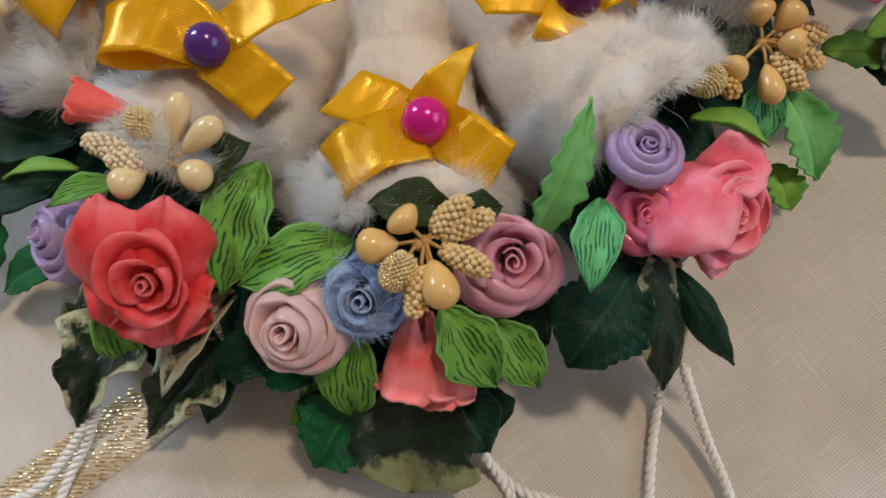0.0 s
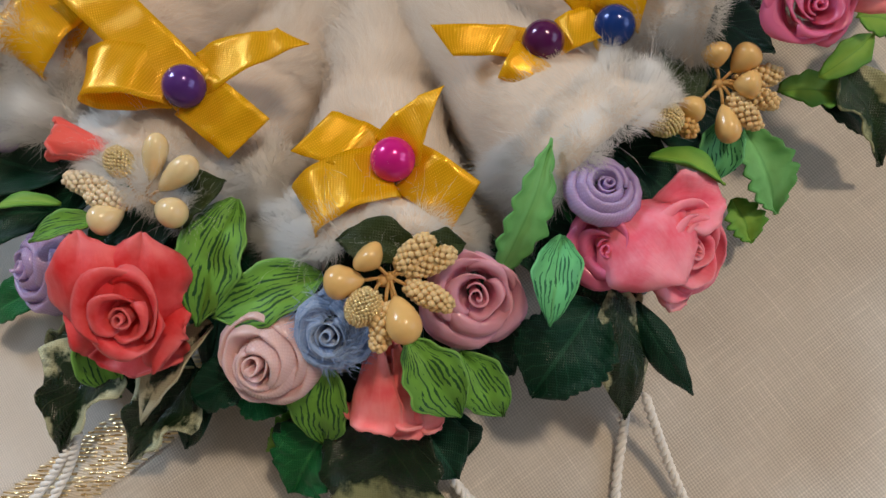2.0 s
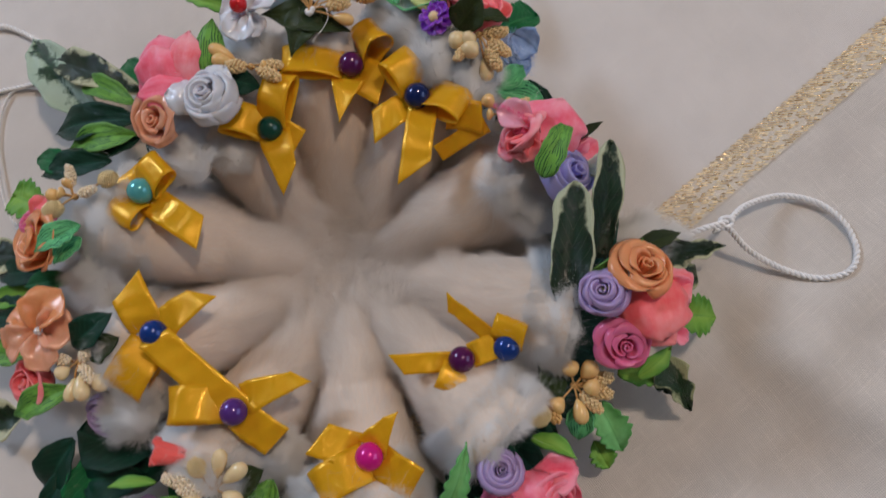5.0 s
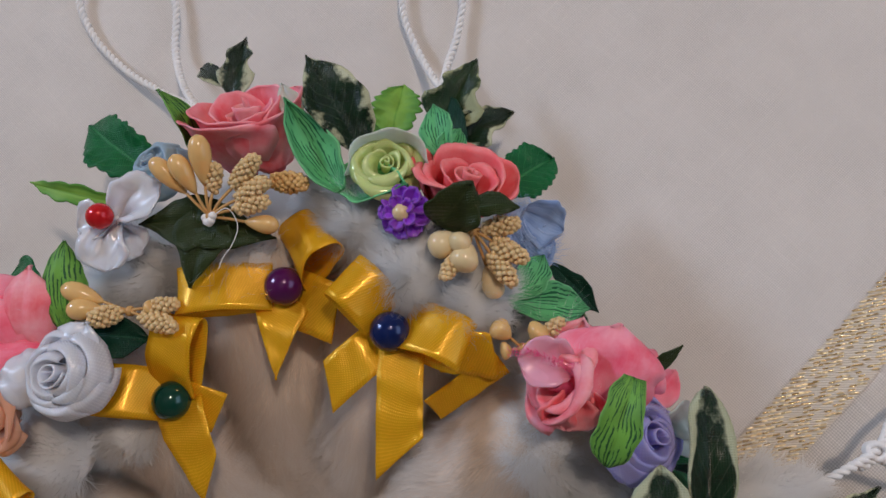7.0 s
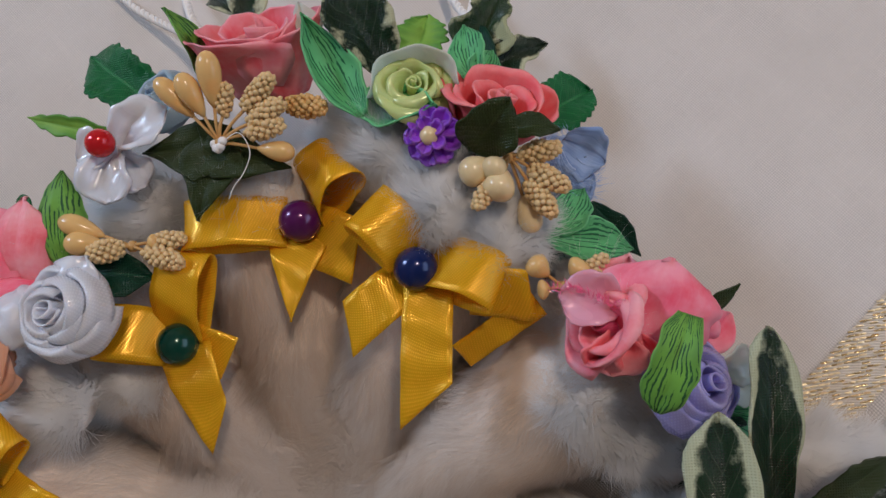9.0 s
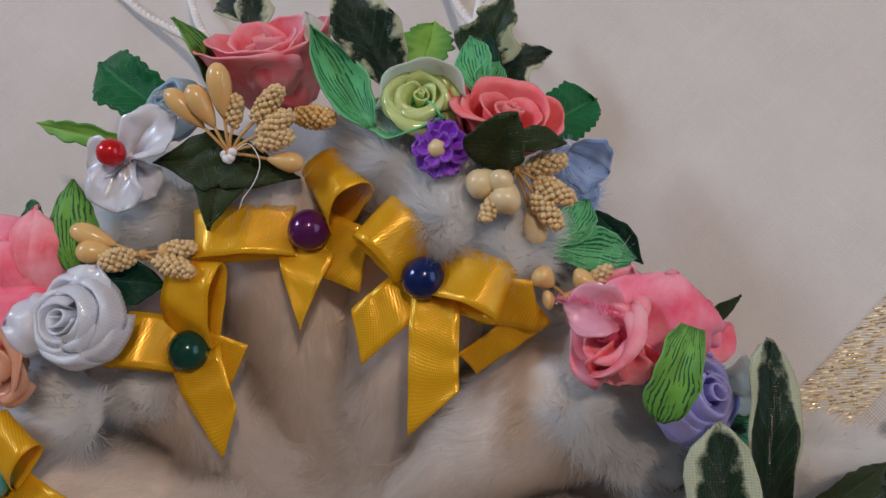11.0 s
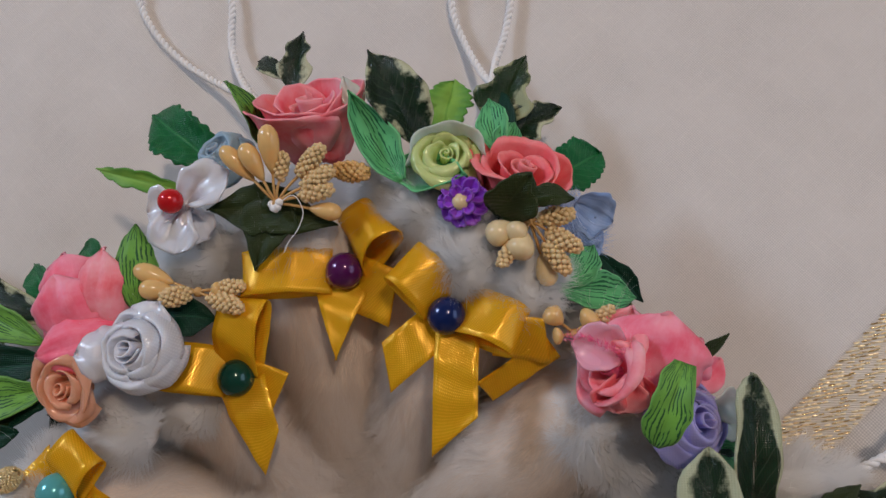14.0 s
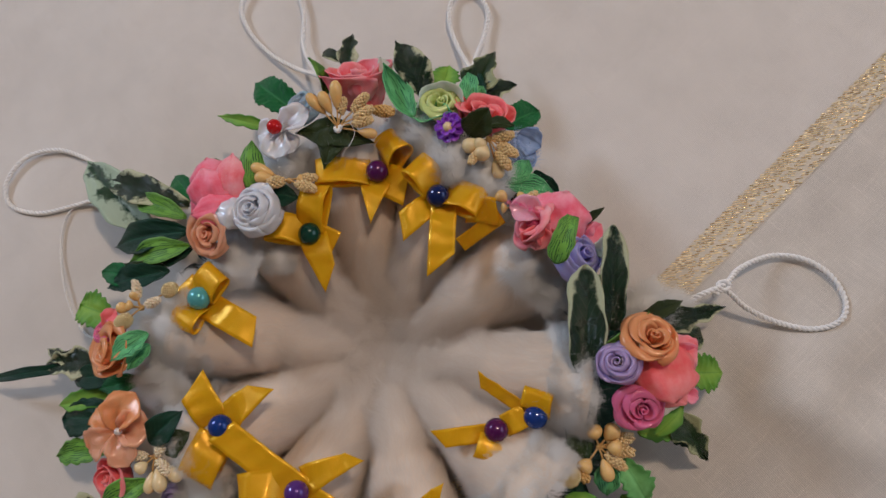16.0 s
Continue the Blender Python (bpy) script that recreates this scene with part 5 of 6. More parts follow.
    cord(o, [(34.7, 113.3, 12.0), (31.8, 119.2, 6.0), (27.4, 129.7, 2.0), (24.2, 141.1, 1.5), (26.0, 151.9, 1.5), (34.1, 154.2, 1.5), (40.2, 145.7, 1.5), (38.6, 133.5, 1.5), (35.5, 123.5, 4.0), (34.4, 114.5, 11.0)])


def ornament_pink_roses_lavender():
    o = ornament(30, "white fur cone ornament with pink roses and lavender satin rose", 2)
    backing(o, 30, 84)
    tuft(o, (52.8, 29.8, 33.0), 8.0, 3600, 9.0, (0.3, -0.2))
    tuft(o, (59.8, 22.8, 30.0), 6.0, 2600, 9.0, (0.3, -0.3))
    stamens(o, (48.7, 48.9, 36.0), [((43.3, 53.9, 38.0), 2.2, 0.6), ((52.9, 52.7, 38.0), 2.4, 0.6), ((44.5, 48.5, 37.0), 1.8, 0.5)], [((56.7, 53.7, 36.0), 1.5)])
    leaf(o, IVY_PALE, (54.7, 49.3, 26.0), (61.6, 58.6, 20.0), 9, "oval")
    p = leaf(o, ROSE_FOAM, (60.0, 36.5, 38.0), (66.8, 52.0, 42.0), 20, "dome", bend=0.14, cup=-0.16, name="foam_rose", thick=0.5, label="large rose pink foam rose, broad petals")
    leaf(p, ROSE_FOAM, (64.4, 38.6, 30.0), (74.0, 47.0, 34.0), 13, "dome", bend=0.14, cup=-0.2, name="petal", thick=0.5)
    leaf(p, PINK_FOAM, (57.6, 44.6, 30.0), (60.7, 53.8, 36.0), 13, "dome", bend=0.1, cup=0.2, name="petal", thick=0.5)
    f = foam_rose(o, PINK_FOAM, (53.6, 42.2, 42.0), 7.8, 44, 150, spin=40, rings=((2, 0.5, 1.0), (2, 0.78, 0.95), (3, 1.0, 0.85)), height=9.0, heart=MAGENTA_SATIN, curl=0.16, thick=0.35, name="satin_rose", label="pink chiffon rose with a frayed magenta rim")
    leaf(f, PINK_SATIN, (58.0, 44.8, 38.0), (47.6, 47.0, 44.0), 9, "petal", cup=0.35, pleat=0.05, name="petal", bend=0.12)
    leaf(f, PINK_FOAM, (57.0, 41.0, 39.0), (55.4, 33.2, 39.0), 10.5, "petal", cup=0.45, pleat=0.10, name="petal", bend=0.16)
    leaf(f, PINK_FOAM, (59.9, 40.3, 39.0), (60.4, 33.6, 38.0), 9, "petal", cup=0.4, pleat=0.08, name="petal", bend=0.12)
    rng = np.random.default_rng(31)
    a = rng.uniform(0, 1, 160)
    rim = np.stack([46.5 + 12.0 * a, 47.4 - 2.5 * a + 0.8 * np.sin(5 * a), 45.0 - 2.0 * a], -1) + rng.normal(0, 0.3, (160, 3))
    v, q, t = hairs(rim, np.tile((-0.3, 0.5, 0.6), (160, 1)) + rng.normal(0, 0.5, (160, 3)), np.tile((0.0, 0.0, 1.0), (160, 1)), rng.uniform(0.6, 1.8, 160), np.full(160, 0.12), rng, 0.1)
    ob = new("frayed_threads", mesh_of("frayed_threads", v, q, t, MAGENTA_SATIN))
    ob.parent = f
    ob.location = -ORIGIN[f.name] * MM
    tagged(ob, kind="stuff")
    leaf(o, ROSE_FOAM, (69.1, 36.8, 30.0), (77.9, 42.9, 32.0), 6, "petal", cup=0.4, roll=25, name="petal")
    leaf(o, PAINTED, (67.6, 42.2, 46.0), (61.4, 27.2, 44.0), 7.6, "strap", cup=0.12, roll=6, label="painted green foam leaf, crinkled")
    leaf(o, OLIVE, (69.7, 42.5, 34.0), (78.8, 47.6, 36.0), 3.0, "blade", roll=20, label="thin dark leaf")
    ribbon_rose(o, LAVENDER_SATIN, (71.4, 31.6, 39.0), 8.2, 30, 10, petals=5, label="lavender blue satin rose")
    thread(o, [(68.0, 27.6, 34.0), (71.0, 25.0, 31.0), (69.0, 22.0, 30.0), (73.0, 20.0, 29.0), (76.0, 16.6, 27.0)], 0.1)
    thread(o, [(66.0, 27.0, 33.0), (67.0, 22.4, 31.5), (70.4, 20.6, 30.0), (69.4, 17.6, 29.0)], 0.1)
    leaf(o, SHEER, (72.9, 33.3, 34.0), (80.2, 34.5, 33.0), 7, "petal", cup=0.3, roll=10, name="ribbon_end")
    leaf(o, SHEER, (73.7, 31.2, 32.0), (80.7, 29.3, 30.0), 6, "petal", cup=0.2, name="ribbon_end")
    leaf(o, DARK_FABRIC, (67.7, 24.2, 26.0), (81.0, 15.8, 20.0), 13, "oval", label="dark green satin leaf")
    leaf(o, PAINTED_MINT, (75.2, 26.1, 26.0), (86.2, 20.4, 20.0), 6.5, "oval")
    leaf(o, DARK_FABRIC, (69.3, 25.0, 24.0), (71.8, 13.9, 20.0), 9, "oval")


def ornament_orange_lilac():
    o = ornament(-10, "white fur cone ornament with orange, lilac and coral roses", 0)
    backing(o, -10, 90)
    tuft(o, (93.0, 15.4, 24.0), 8.0, 3600, 8.0, (0.4, 0.2))
    tuft(o, RING_CENTRE + (0, 0, 7.0), 4.5, 1200, 5.5)
    tuft(o, (102.1, 15.7, 20.0), 5.0, 1800, 7.0, (0.4, 0.2))
    leaf(o, IVY_TALL, (71.0, -9.4, 34.0), (70.8, 26.7, 44.0), 12, "strap", bend=0.06, cup=0.15, roll=-10, label="tall dark ivy leaf, cream markings")
    leaf(o, IVY_TALL, (78.4, 6.8, 34.0), (80.5, 39.9, 42.0), 9.0, "strap", bend=0.05, cup=0.15, roll=14)
    leaf(o, DARK_FABRIC, (77.3, 5.0, 26.0), (84.0, 27.4, 28.0), 8, "blade")
    folded_rose(o, ORANGE_SATIN, (90.5, 4.3, 45.0), 7.4, 24, 60, label="orange satin rose")
    ribbon_rose(o, LILAC_SATIN, (78.4, -4.1, 46.0), 6.3, 15, 190, petals=4, label="lilac satin rose")
    p = leaf(o, CORAL_FOAM, (91.8, 1.8, 36.0), (95.6, -16.7, 40.0), 19, "dome", bend=0.2, cup=-0.22, name="foam_rose", thick=0.8, label="coral pink foam rose, broad smooth petals")
    leaf(p, PINK_FOAM, (93.9, 1.1, 34.0), (103.9, -5.4, 35.0), 15, "dome", bend=0.16, cup=-0.2, name="petal", thick=0.8)
    leaf(p, CORAL_FOAM, (89.9, -6.8, 33.0), (100.2, -16.6, 34.0), 11, "dome", bend=0.15, cup=-0.1, name="petal", thick=0.8)
    leaf(o, ROSE_FOAM, (95.5, 0.2, 34.0), (104.2, -3.6, 34.0), 9, "petal", cup=0.35, name="petal")
    leaf(o, ROSE_FOAM, (97.0, -12.0, 30.0), (105.3, -14.7, 28.0), 5, "petal", cup=0.3, name="petal")
    folded_rose(o, MAGENTA_SATIN, (86.6, -18.7, 38.0), 6.4, 25, -70, label="magenta pink satin rose")
    leaf(o, PAINTED, (75.6, 1.4, 40.0), (90.2, 11.7, 40.0), 4.5, "blade", roll=40, label="painted green leaf")
    leaf(o, OLIVE, (86.2, 9.0, 30.0), (103.5, 17.2, 26.0), 6, "oval", teeth=6)
    leaf(o, IVY, (95.6, 8.9, 22.0), (120.7, 16.9, 12.0), 10, "ivy", label="dark ivy leaf, pale edge")
    leaf(o, IVY_PALE, (100.7, 5.4, 18.0), (113.2, 6.3, 8.0), 9, "oval")
    leaf(o, FRESH, (103.3, -5.7, 14.0), (118.2, -5.6, 9.0), 13, "round", teeth=7, bite=0.25, label="fresh green leaf")
    leaf(o, FRESH, (91.4, -26.0, 26.0), (101.0, -16.4, 26.0), 6, "blade", roll=20)
    leaf(o, IVY_PALE, (98.7, -18.9, 18.0), (111.0, -35.0, 7.0), 12, "ivy", label="cream-edged ivy leaf")
    leaf(o, WHITE_SATIN, (82.4, -12.0, 34.0), (86.1, -5.2, 36.0), 6, "petal", name="petal")
    b = bow_at(o, (53.5, -20.0, 26.0), "royal", bead=(53.5, -20.0, 28.5))
    loop(b, (53.5, -19.4, 27.0), (55.1, -11.5, 31.0), 9.2, 2.6, lean=10)
    tail(b, (51.2, -18.5, 27.0), (35.7, -8.0, 33.0), 4.5, 1.0, cut=0.8, lean=35)
    cord(o, [(103.3, 16.6, 14.0), (111.8, 20.6, 16.0), (121.1, 24.7, 13.0), (128.2, 31.2, 8.0), (141.2, 36.5, 2.5), (153.1, 34.9, 1.5), (161.4, 28.3, 1.5), (164.4, 20.0, 1.5), (161.8, 12.4, 1.5), (152.9, 9.6, 1.5), (140.4, 12.3, 2.5), (129.3, 17.2, 6.0), (121.5, 22.4, 12.0), (116.5, 21.2, 14.0)])
    part("cord_knot", moved(joined([moved(tube(smooth_path([(2 * math.cos(t), 2 * math.sin(t) * 0.8, 0.5 * math.sin(2 * t)) for t in (0, 1.2, 2.4, 3.6, 4.8, 6.0)], 24)[0], 0.7, 7), np.eye(3), (0, 0, z)) for z in (-0.6, 0.6)]), np.eye(3), (120.6, 24.1, 13.0)), CORD, o)


def ornament_lilac_pink():
    o = ornament(-42, "white fur cone ornament with lilac satin rose and pink foam rose", 1)
    backing(o, -42, 92)
    tuft(o, (46.4, -36.2, 31.0), 4.6, 2400, 6.0, (0.2, 0.2))
    ribbon_rose(o, LILAC_SATIN, (53.7, -53.4, 36.0), 6.3, 12, 40, wound=True, label="lilac satin rose")
    foam_rose(o, ROSE_FOAM, (70.5, -62.0, 30.0), 9.0, 42, -25, label="pink foam rose")
    leaf(o, ROSE_FOAM, (56.0, -56.5, 31.0), (68.0, -68.5, 33.0), 17, "dome", cup=-0.3, bend=0.2, name="petal", thick=0.5, label="large pink foam petal")
    leaf(o, ROSE_FOAM, (62.0, -54.6, 27.0), (74.9, -52.8, 29.0), 11, "petal", cup=0.25, name="petal", thick=0.7)
    folded_rose(o, MAGENTA_SATIN, (54.9, -64.0, 32.0), 6.2, 30, 230, label="magenta pink ribbon rose, frayed rim")
    leaf(o, PINK_FOAM, (62.8, -65.4, 22.0), (71.4, -69.2, 20.0), 7, "petal", cup=0.3, name="petal", thick=0.7)
    leaf(o, MINT, (37.5, -68.5, 28.0), (43.8, -47.0, 38.0), 8.5, "blade", teeth=6, bite=0.35, roll=20, label="light green toothed foam leaf")
    leaf(o, FRESH, (61.6, -45.1, 28.0), (74.5, -49.7, 30.0), 6.0, "blade", roll=-35, cup=0.25, label="light green foam leaf")
    leaf(o, PAINTED_MINT, (47.2, -61.9, 31.0), (46.6, -78.1, 33.0), 8.2, "oval", cup=0.15, label="mint painted foam leaf")
    leaf(o, DARK_FABRIC, (54.7, -71.9, 24.0), (45.0, -89.6, 20.0), 16.5, "round", teeth=11, bite=0.1, label="dark green satin leaf, toothed edge")
    leaf(o, IVY, (58.0, -68.9, 26.0), (62.7, -91.5, 15.0), 11, "blade", cup=-0.2, bend=0.1, roll=-15, label="glossy ivy leaf")
    leaf(o, DARK_FABRIC, (61.4, -71.1, 24.0), (74.1, -85.6, 17.0), 6, "blade", cup=-0.15, roll=25)
    leaf(o, IVY, (53.1, -64.0, 20.0), (59.1, -77.1, 15.0), 14, "oval")
    leaf(o, PALE_BLUE, (61.6, -64.7, 18.0), (64.6, -67.8, 17.0), 5, "petal", name="petal")
    leaf(o, OLIVE, (69.0, -28.9, 24.0), (62.6, -23.8, 28.0), 9, "oval", roll=10, label="olive fabric leaf")
    leaf(o, OLIVE, (64.8, -34.9, 24.0), (68.8, -23.8, 27.0), 9, "oval")
    stamens(o, (73.2, -29.5, 27.0), [((76.3, -40.3, 26.0), 2.3, 0.66), ((79.0, -23.0, 30.0), 2.7, 0.66), ((71.3, -23.2, 31.0), 2.7, 0.62), ((80.3, -29.9, 29.0), 2.6, 0.66), ((67.2, -37.0, 29.0), 2.6, 0.5)],
            [((84.3, -26.3, 27.0), 2.3), ((81.3, -36.5, 25.0), 2.1), ((84.5, -31.5, 25.0), 2.2)])
    stamens(o, (66.5, -35.1, 27.0), [], [((56.0, -36.7, 31.0), 2.5), ((58.0, -38.4, 29.0), 2.4), ((68.7, -40.2, 28.0), 2.0)], head_mat=POD, label="ochre stamens")
    stamens(o, (68.1, -36.5, 27.0), [], [((60.8, -39.9, 32.0), 3.2)], head_mat=GOLD_GRAIN, label="glittering gold stamen")
    leaf(o, PAINTED_MINT, (75.9, -34.0, 22.0), (75.7, -45.2, 18.0), 8.5, "oval", label="painted green foam leaf")
    leaf(o, MINT, (81.3, -33.9, 18.0), (90.0, -48.1, 10.0), 12, "blade", teeth=6, bite=0.3, label="mint green toothed leaf")
    leaf(o, FRESH, (87.1, -25.3, 18.0), (104.1, -23.0, 12.0), 9, "blade", teeth=5, bite=0.25)
    leaf(o, FRESH, (81.4, -45.7, 10.0), (86.5, -53.6, 7.0), 9, "oval", teeth=5, bite=0.3)
    leaf(o, DARK_FABRIC, (96.0, -24.8, 14.0), (108.4, -28.0, 8.0), 8, "oval", teeth=5)
    b = bow_at(o, (40.5, -24.2, 26.0), "purple", bead=(40.6, -24.1, 28.5))
    tail(b, (38.7, -24.7, 28.0), (21.8, -26.8, 31.0), 5.6, 1.0, cut=0.7, lean=10)
    loop(b, (40.1, -25.6, 27.0), (37.4, -34.0, 28.0), 9, 2.6, lean=8)
    tail(b, (42.8, -22.9, 27.0), (50.3, -19.4, 29.0), 7.0, 1.0, lean=5)
    cord(o, [(62.8, -83.9, 14.0), (64.2, -92.8, 4.0), (64.0, -102.6, 1.5), (64.4, -114.1, 1.5), (66.3, -125.1, 1.5), (72.9, -130.0, 1.5), (80.8, -125.9, 1.5), (81.8, -116.7, 1.5), (78.4, -107.9, 2.0), (73.3, -99.0, 5.0), (68.6, -91.2, 11.0), (66.1, -86.5, 14.0)])


def ornament_pale_pink_blue():
    o = ornament(-79, "white fur cone ornament with pale pink, blue and pink roses", 2)
    backing(o, -79, 98)
    tuft(o, (-0.5, -65.4, 32.0), 6.5, 3000, 6.0, (-0.2, -0.1))
    ribbon_rose(o, PALE_SATIN, (-1.9, -90.3, 33.0), 8.2, 26, 250, petals=5, label="pale pink satin rose")
    ribbon_rose(o, DENIM, (10.4, -83.9, 35.0), 6.8, 25, 270, petals=4, frayed=True, label="blue frayed fabric rose")
    folded_rose(o, PINK_SATIN, (34.1, -74.6, 33.0), 7.6, 25, 290, label="pink satin rose")
    tulip(o, CORAL_FOAM, (18.7, -83.9, 29.0), (19.4, -96.1, 20.0), 6.8, label="coral foam flower bud")
    tulip(o, CORAL_FOAM, (21.7, -88.0, 25.0), (24.6, -96.9, 17.0), 5.0, label="coral foam flower bud")
    stamens(o, (20.1, -74.0, 40.0),
            [((15.3, -70.5, 43.0), 2.9, 0.62), ((9.6, -76.3, 41.0), 2.9, 0.62), ((24.9, -84.2, 42.0), 2.9, 0.72), ((22.3, -81.4, 40.0), 1.8, 0.5)],
            [((25.9, -66.7, 41.0), 2.4), ((29.8, -68.5, 39.0), 2.3), ((30.6, -77.4, 39.0), 2.2), ((19.8, -85.9, 40.0), 2.1)])
    stamens(o, (19.0, -74.6, 40.0), [], [((15.2, -82.0, 41.0), 2.9)], head_mat=GOLD_GRAIN, label="glittering gold stamen")
    leaf(o, PAINTED, (6.6, -73.4, 31.0), (-12.3, -83.1, 30.0), 11.5, "oval", cup=0.12, label="painted green foam leaf")
    leaf(o, PAINTED, (7.3, -87.3, 25.0), (7.5, -103.1, 15.0), 11.5, "oval", cup=0.12)
    leaf(o, PAINTED, (23.1, -82.7, 31.0), (33.3, -94.6, 24.0), 11.5, "oval", cup=0.12, teeth=4, bite=0.1)
    leaf(o, PAINTED, (32.0, -83.4, 26.0), (40.5, -93.7, 19.0), 9.5, "oval", cup=0.12)
    leaf(o, OLIVE, (23.6, -68.2, 38.0), (9.9, -68.4, 39.0), 8, "oval", label="olive fabric leaf")
    leaf(o, OLIVE, (24.1, -68.6, 37.0), (31.3, -66.1, 36.0), 6, "oval")
    leaf(o, DARK_FABRIC, (-3.2, -89.8, 22.0), (-18.3, -97.7, 19.0), 10, "round", teeth=8, label="green satin leaf, toothed edge")
    leaf(o, GREEN_FABRIC, (-9.8, -92.5, 20.0), (-0.3, -97.8, 16.0), 9, "round", teeth=8)
    leaf(o, IVY_TIP, (20.1, -95.7, 16.0), (19.0, -116.1, 6.0), 24, "round", teeth=4, bite=0.12, label="large ivy leaf, dark with a pale olive tip")
    leaf(o, DARK_FABRIC, (23.4, -95.1, 13.0), (33.2, -106.5, 8.0), 13, "oval")
    leaf(o, GREEN_FABRIC, (8.6, -97.1, 13.0), (0.2, -113.8, 6.0), 16, "oval", teeth=7, bite=0.22, label="green toothed leaf")
    leaf(o, FRESH, (5.1, -97.4, 7.0), (-7.2, -106.8, 3.0), 9, "blade", teeth=6, bite=0.3)
    leaf(o, DARK_FABRIC, (32.2, -78.7, 18.0), (41.9, -85.5, 14.0), 10, "oval")
    leaf(o, DARK_FABRIC, (5.9, -98.4, 10.0), (-2.6, -109.4, 5.0), 12, "oval")
    leaf(o, DARK_FABRIC, (27.4, -93.5, 12.0), (33.8, -103.3, 6.0), 12, "oval")
    leaf(o, DARK_FABRIC, (8.1, -89.9, 16.0), (17.4, -101.2, 10.0), 16, "oval")
    b = bow_at(o, (16.1, -51.2, 32.0), "pink", bead=(16.8, -52.5, 35.5))
    tail(b, (13.5, -51.4, 33.0), (1.7, -48.7, 36.0), 9.2, 1.4, cut=-0.35, lean=-8)
    tail(b, (18.8, -52.9, 34.0), (30.4, -59.2, 34.0), 9.0, 1.6, cut=0.1, lean=-10)
    tail(b, (17.0, -50.9, 34.0), (22.4, -40.6, 39.0), 9.0, 1.6, cut=0.4, taper=0.7, lean=8)
    loop(b, (16.0, -54.2, 34.0), (2.4, -63.2, 34.0), 10.4, 3.6, lean=-10)
    cord(o, [(28.9, -101.7, 10.0), (31.7, -106.9, 4.0), (36.9, -111.7, 1.5), (41.0, -113.5, 1.5), (49.4, -114.7, 1.5), (56.2, -118.4, 1.5), (58.0, -126.3, 1.5), (51.0, -130.4, 1.5), (44.1, -126.4, 1.5), (39.8, -117.7, 1.5), (36.8, -112.8, 2.0), (30.8, -105.9, 5.0)])


def ornament_red_rose():
    o = ornament(-117, "white fur cone ornament with large red foam rose and coral bud", 0)
    backing(o, -117, 100)
    tuft(o, (-10.0, -54.5, 31.0), 7.0, 3600, 6.0, (0.3, -0.1))
    tuft(o, (-56.7, -45.0, 33.0), 8.0, 3600, 8.0, (-0.3, 0.1))
    tuft(o, (-34.1, -45.5, 31.0), 3.5, 1200, 4.0)
    r = foam_rose(o, RED_FOAM, (-25.8, -86.0, 36.5), 7.4, 30, 280, rings=((2, 0.55, 1.0), (3, 1.0, 0.85)), curl=0.16, label="red coral foam rose with broad outer petals")
    leaf(r, RED_FOAM, (-31.5, -88.0, 28.0), (-36.6, -71.5, 38.0), 18, "dome", bend=0.2, cup=-0.25, roll=-10, name="petal", thick=0.5)
    leaf(r, RED_FOAM, (-25.0, -86.0, 28.0), (-24.4, -70.4, 38.0), 16, "dome", bend=0.2, cup=-0.28, roll=8, name="petal", thick=0.5)
    leaf(r, RED_FOAM, (-25.0, -84.0, 26.0), (-16.8, -87.0, 30.0), 16, "dome", bend=0.2, cup=-0.2, name="petal", thick=0.5)
    leaf(r, RED_FOAM, (-31.8, -84.0, 26.0), (-41.4, -84.0, 29.0), 15, "dome", bend=0.2, cup=-0.2, name="petal", thick=0.5)
    leaf(r, RED_FOAM, (-28.0, -86.0, 24.0), (-27.0, -95.0, 26.0), 18, "dome", bend=0.16, cup=-0.15, name="petal", thick=0.5)
    tulip(o, CORAL_BUD, (-34.7, -56.0, 35.0), (-44.8, -55.1, 38.0), 3.6, label="bright coral flower bud")
    stamens(o, (-26.1, -64.0, 35.0), [((-24.1, -53.0, 40.0), 2.2, 0.74), ((-16.9, -56.9, 39.0), 2.4, 0.76), ((-17.3, -67.4, 39.0), 2.7, 0.7), ((-34.7, -70.2, 37.0), 2.8, 0.6)],
            [((-41.1, -61.9, 37.0), 2.5), ((-36.2, -65.1, 37.0), 2.4)], pod_mat=CREAM_POD, head_mat=WHITE_GRAIN)
    stamens(o, (-27.2, -64.0, 36.0), [], [((-32.5, -56.4, 39.0), 2.6)], head_mat=GOLD_GRAIN, label="glittering gold stamen")
    leaf(o, OLIVE, (-26.0, -66.0, 30.0), (-13.7, -58.4, 33.0), 11, "oval", label="olive fabric leaf")
    leaf(o, PAINTED, (-11.8, -61.1, 31.0), (-15.8, -84.8, 28.0), 14, "oval", cup=0.1, teeth=4, bite=0.12, label="painted green foam leaf")
    leaf(o, PAINTED, (-34.9, -68.7, 34.0), (-46.5, -73.9, 35.0), 6, "blade", roll=20, cup=0.2)
    leaf(o, FRESH, (-47.1, -64.9, 28.0), (-62.8, -67.5, 26.0), 4, "blade", roll=30)
    ribbon_rose(o, LILAC_SATIN, (-51.0, -77.8, 28.0), 7.5, 35, 200, petals=4, label="lilac satin rose")
    leaf(o, DARK_FABRIC, (-53.9, -57.5, 20.0), (-81.9, -53.0, 14.0), 18, "oval", label="dark green leaf")
    leaf(o, DARK_FABRIC, (-56.0, -64.2, 18.0), (-79.2, -68.4, 12.0), 16, "oval")
    leaf(o, GREEN_FABRIC, (-52.6, -78.0, 14.0), (-70.5, -87.3, 8.0), 9, "oval", teeth=6)
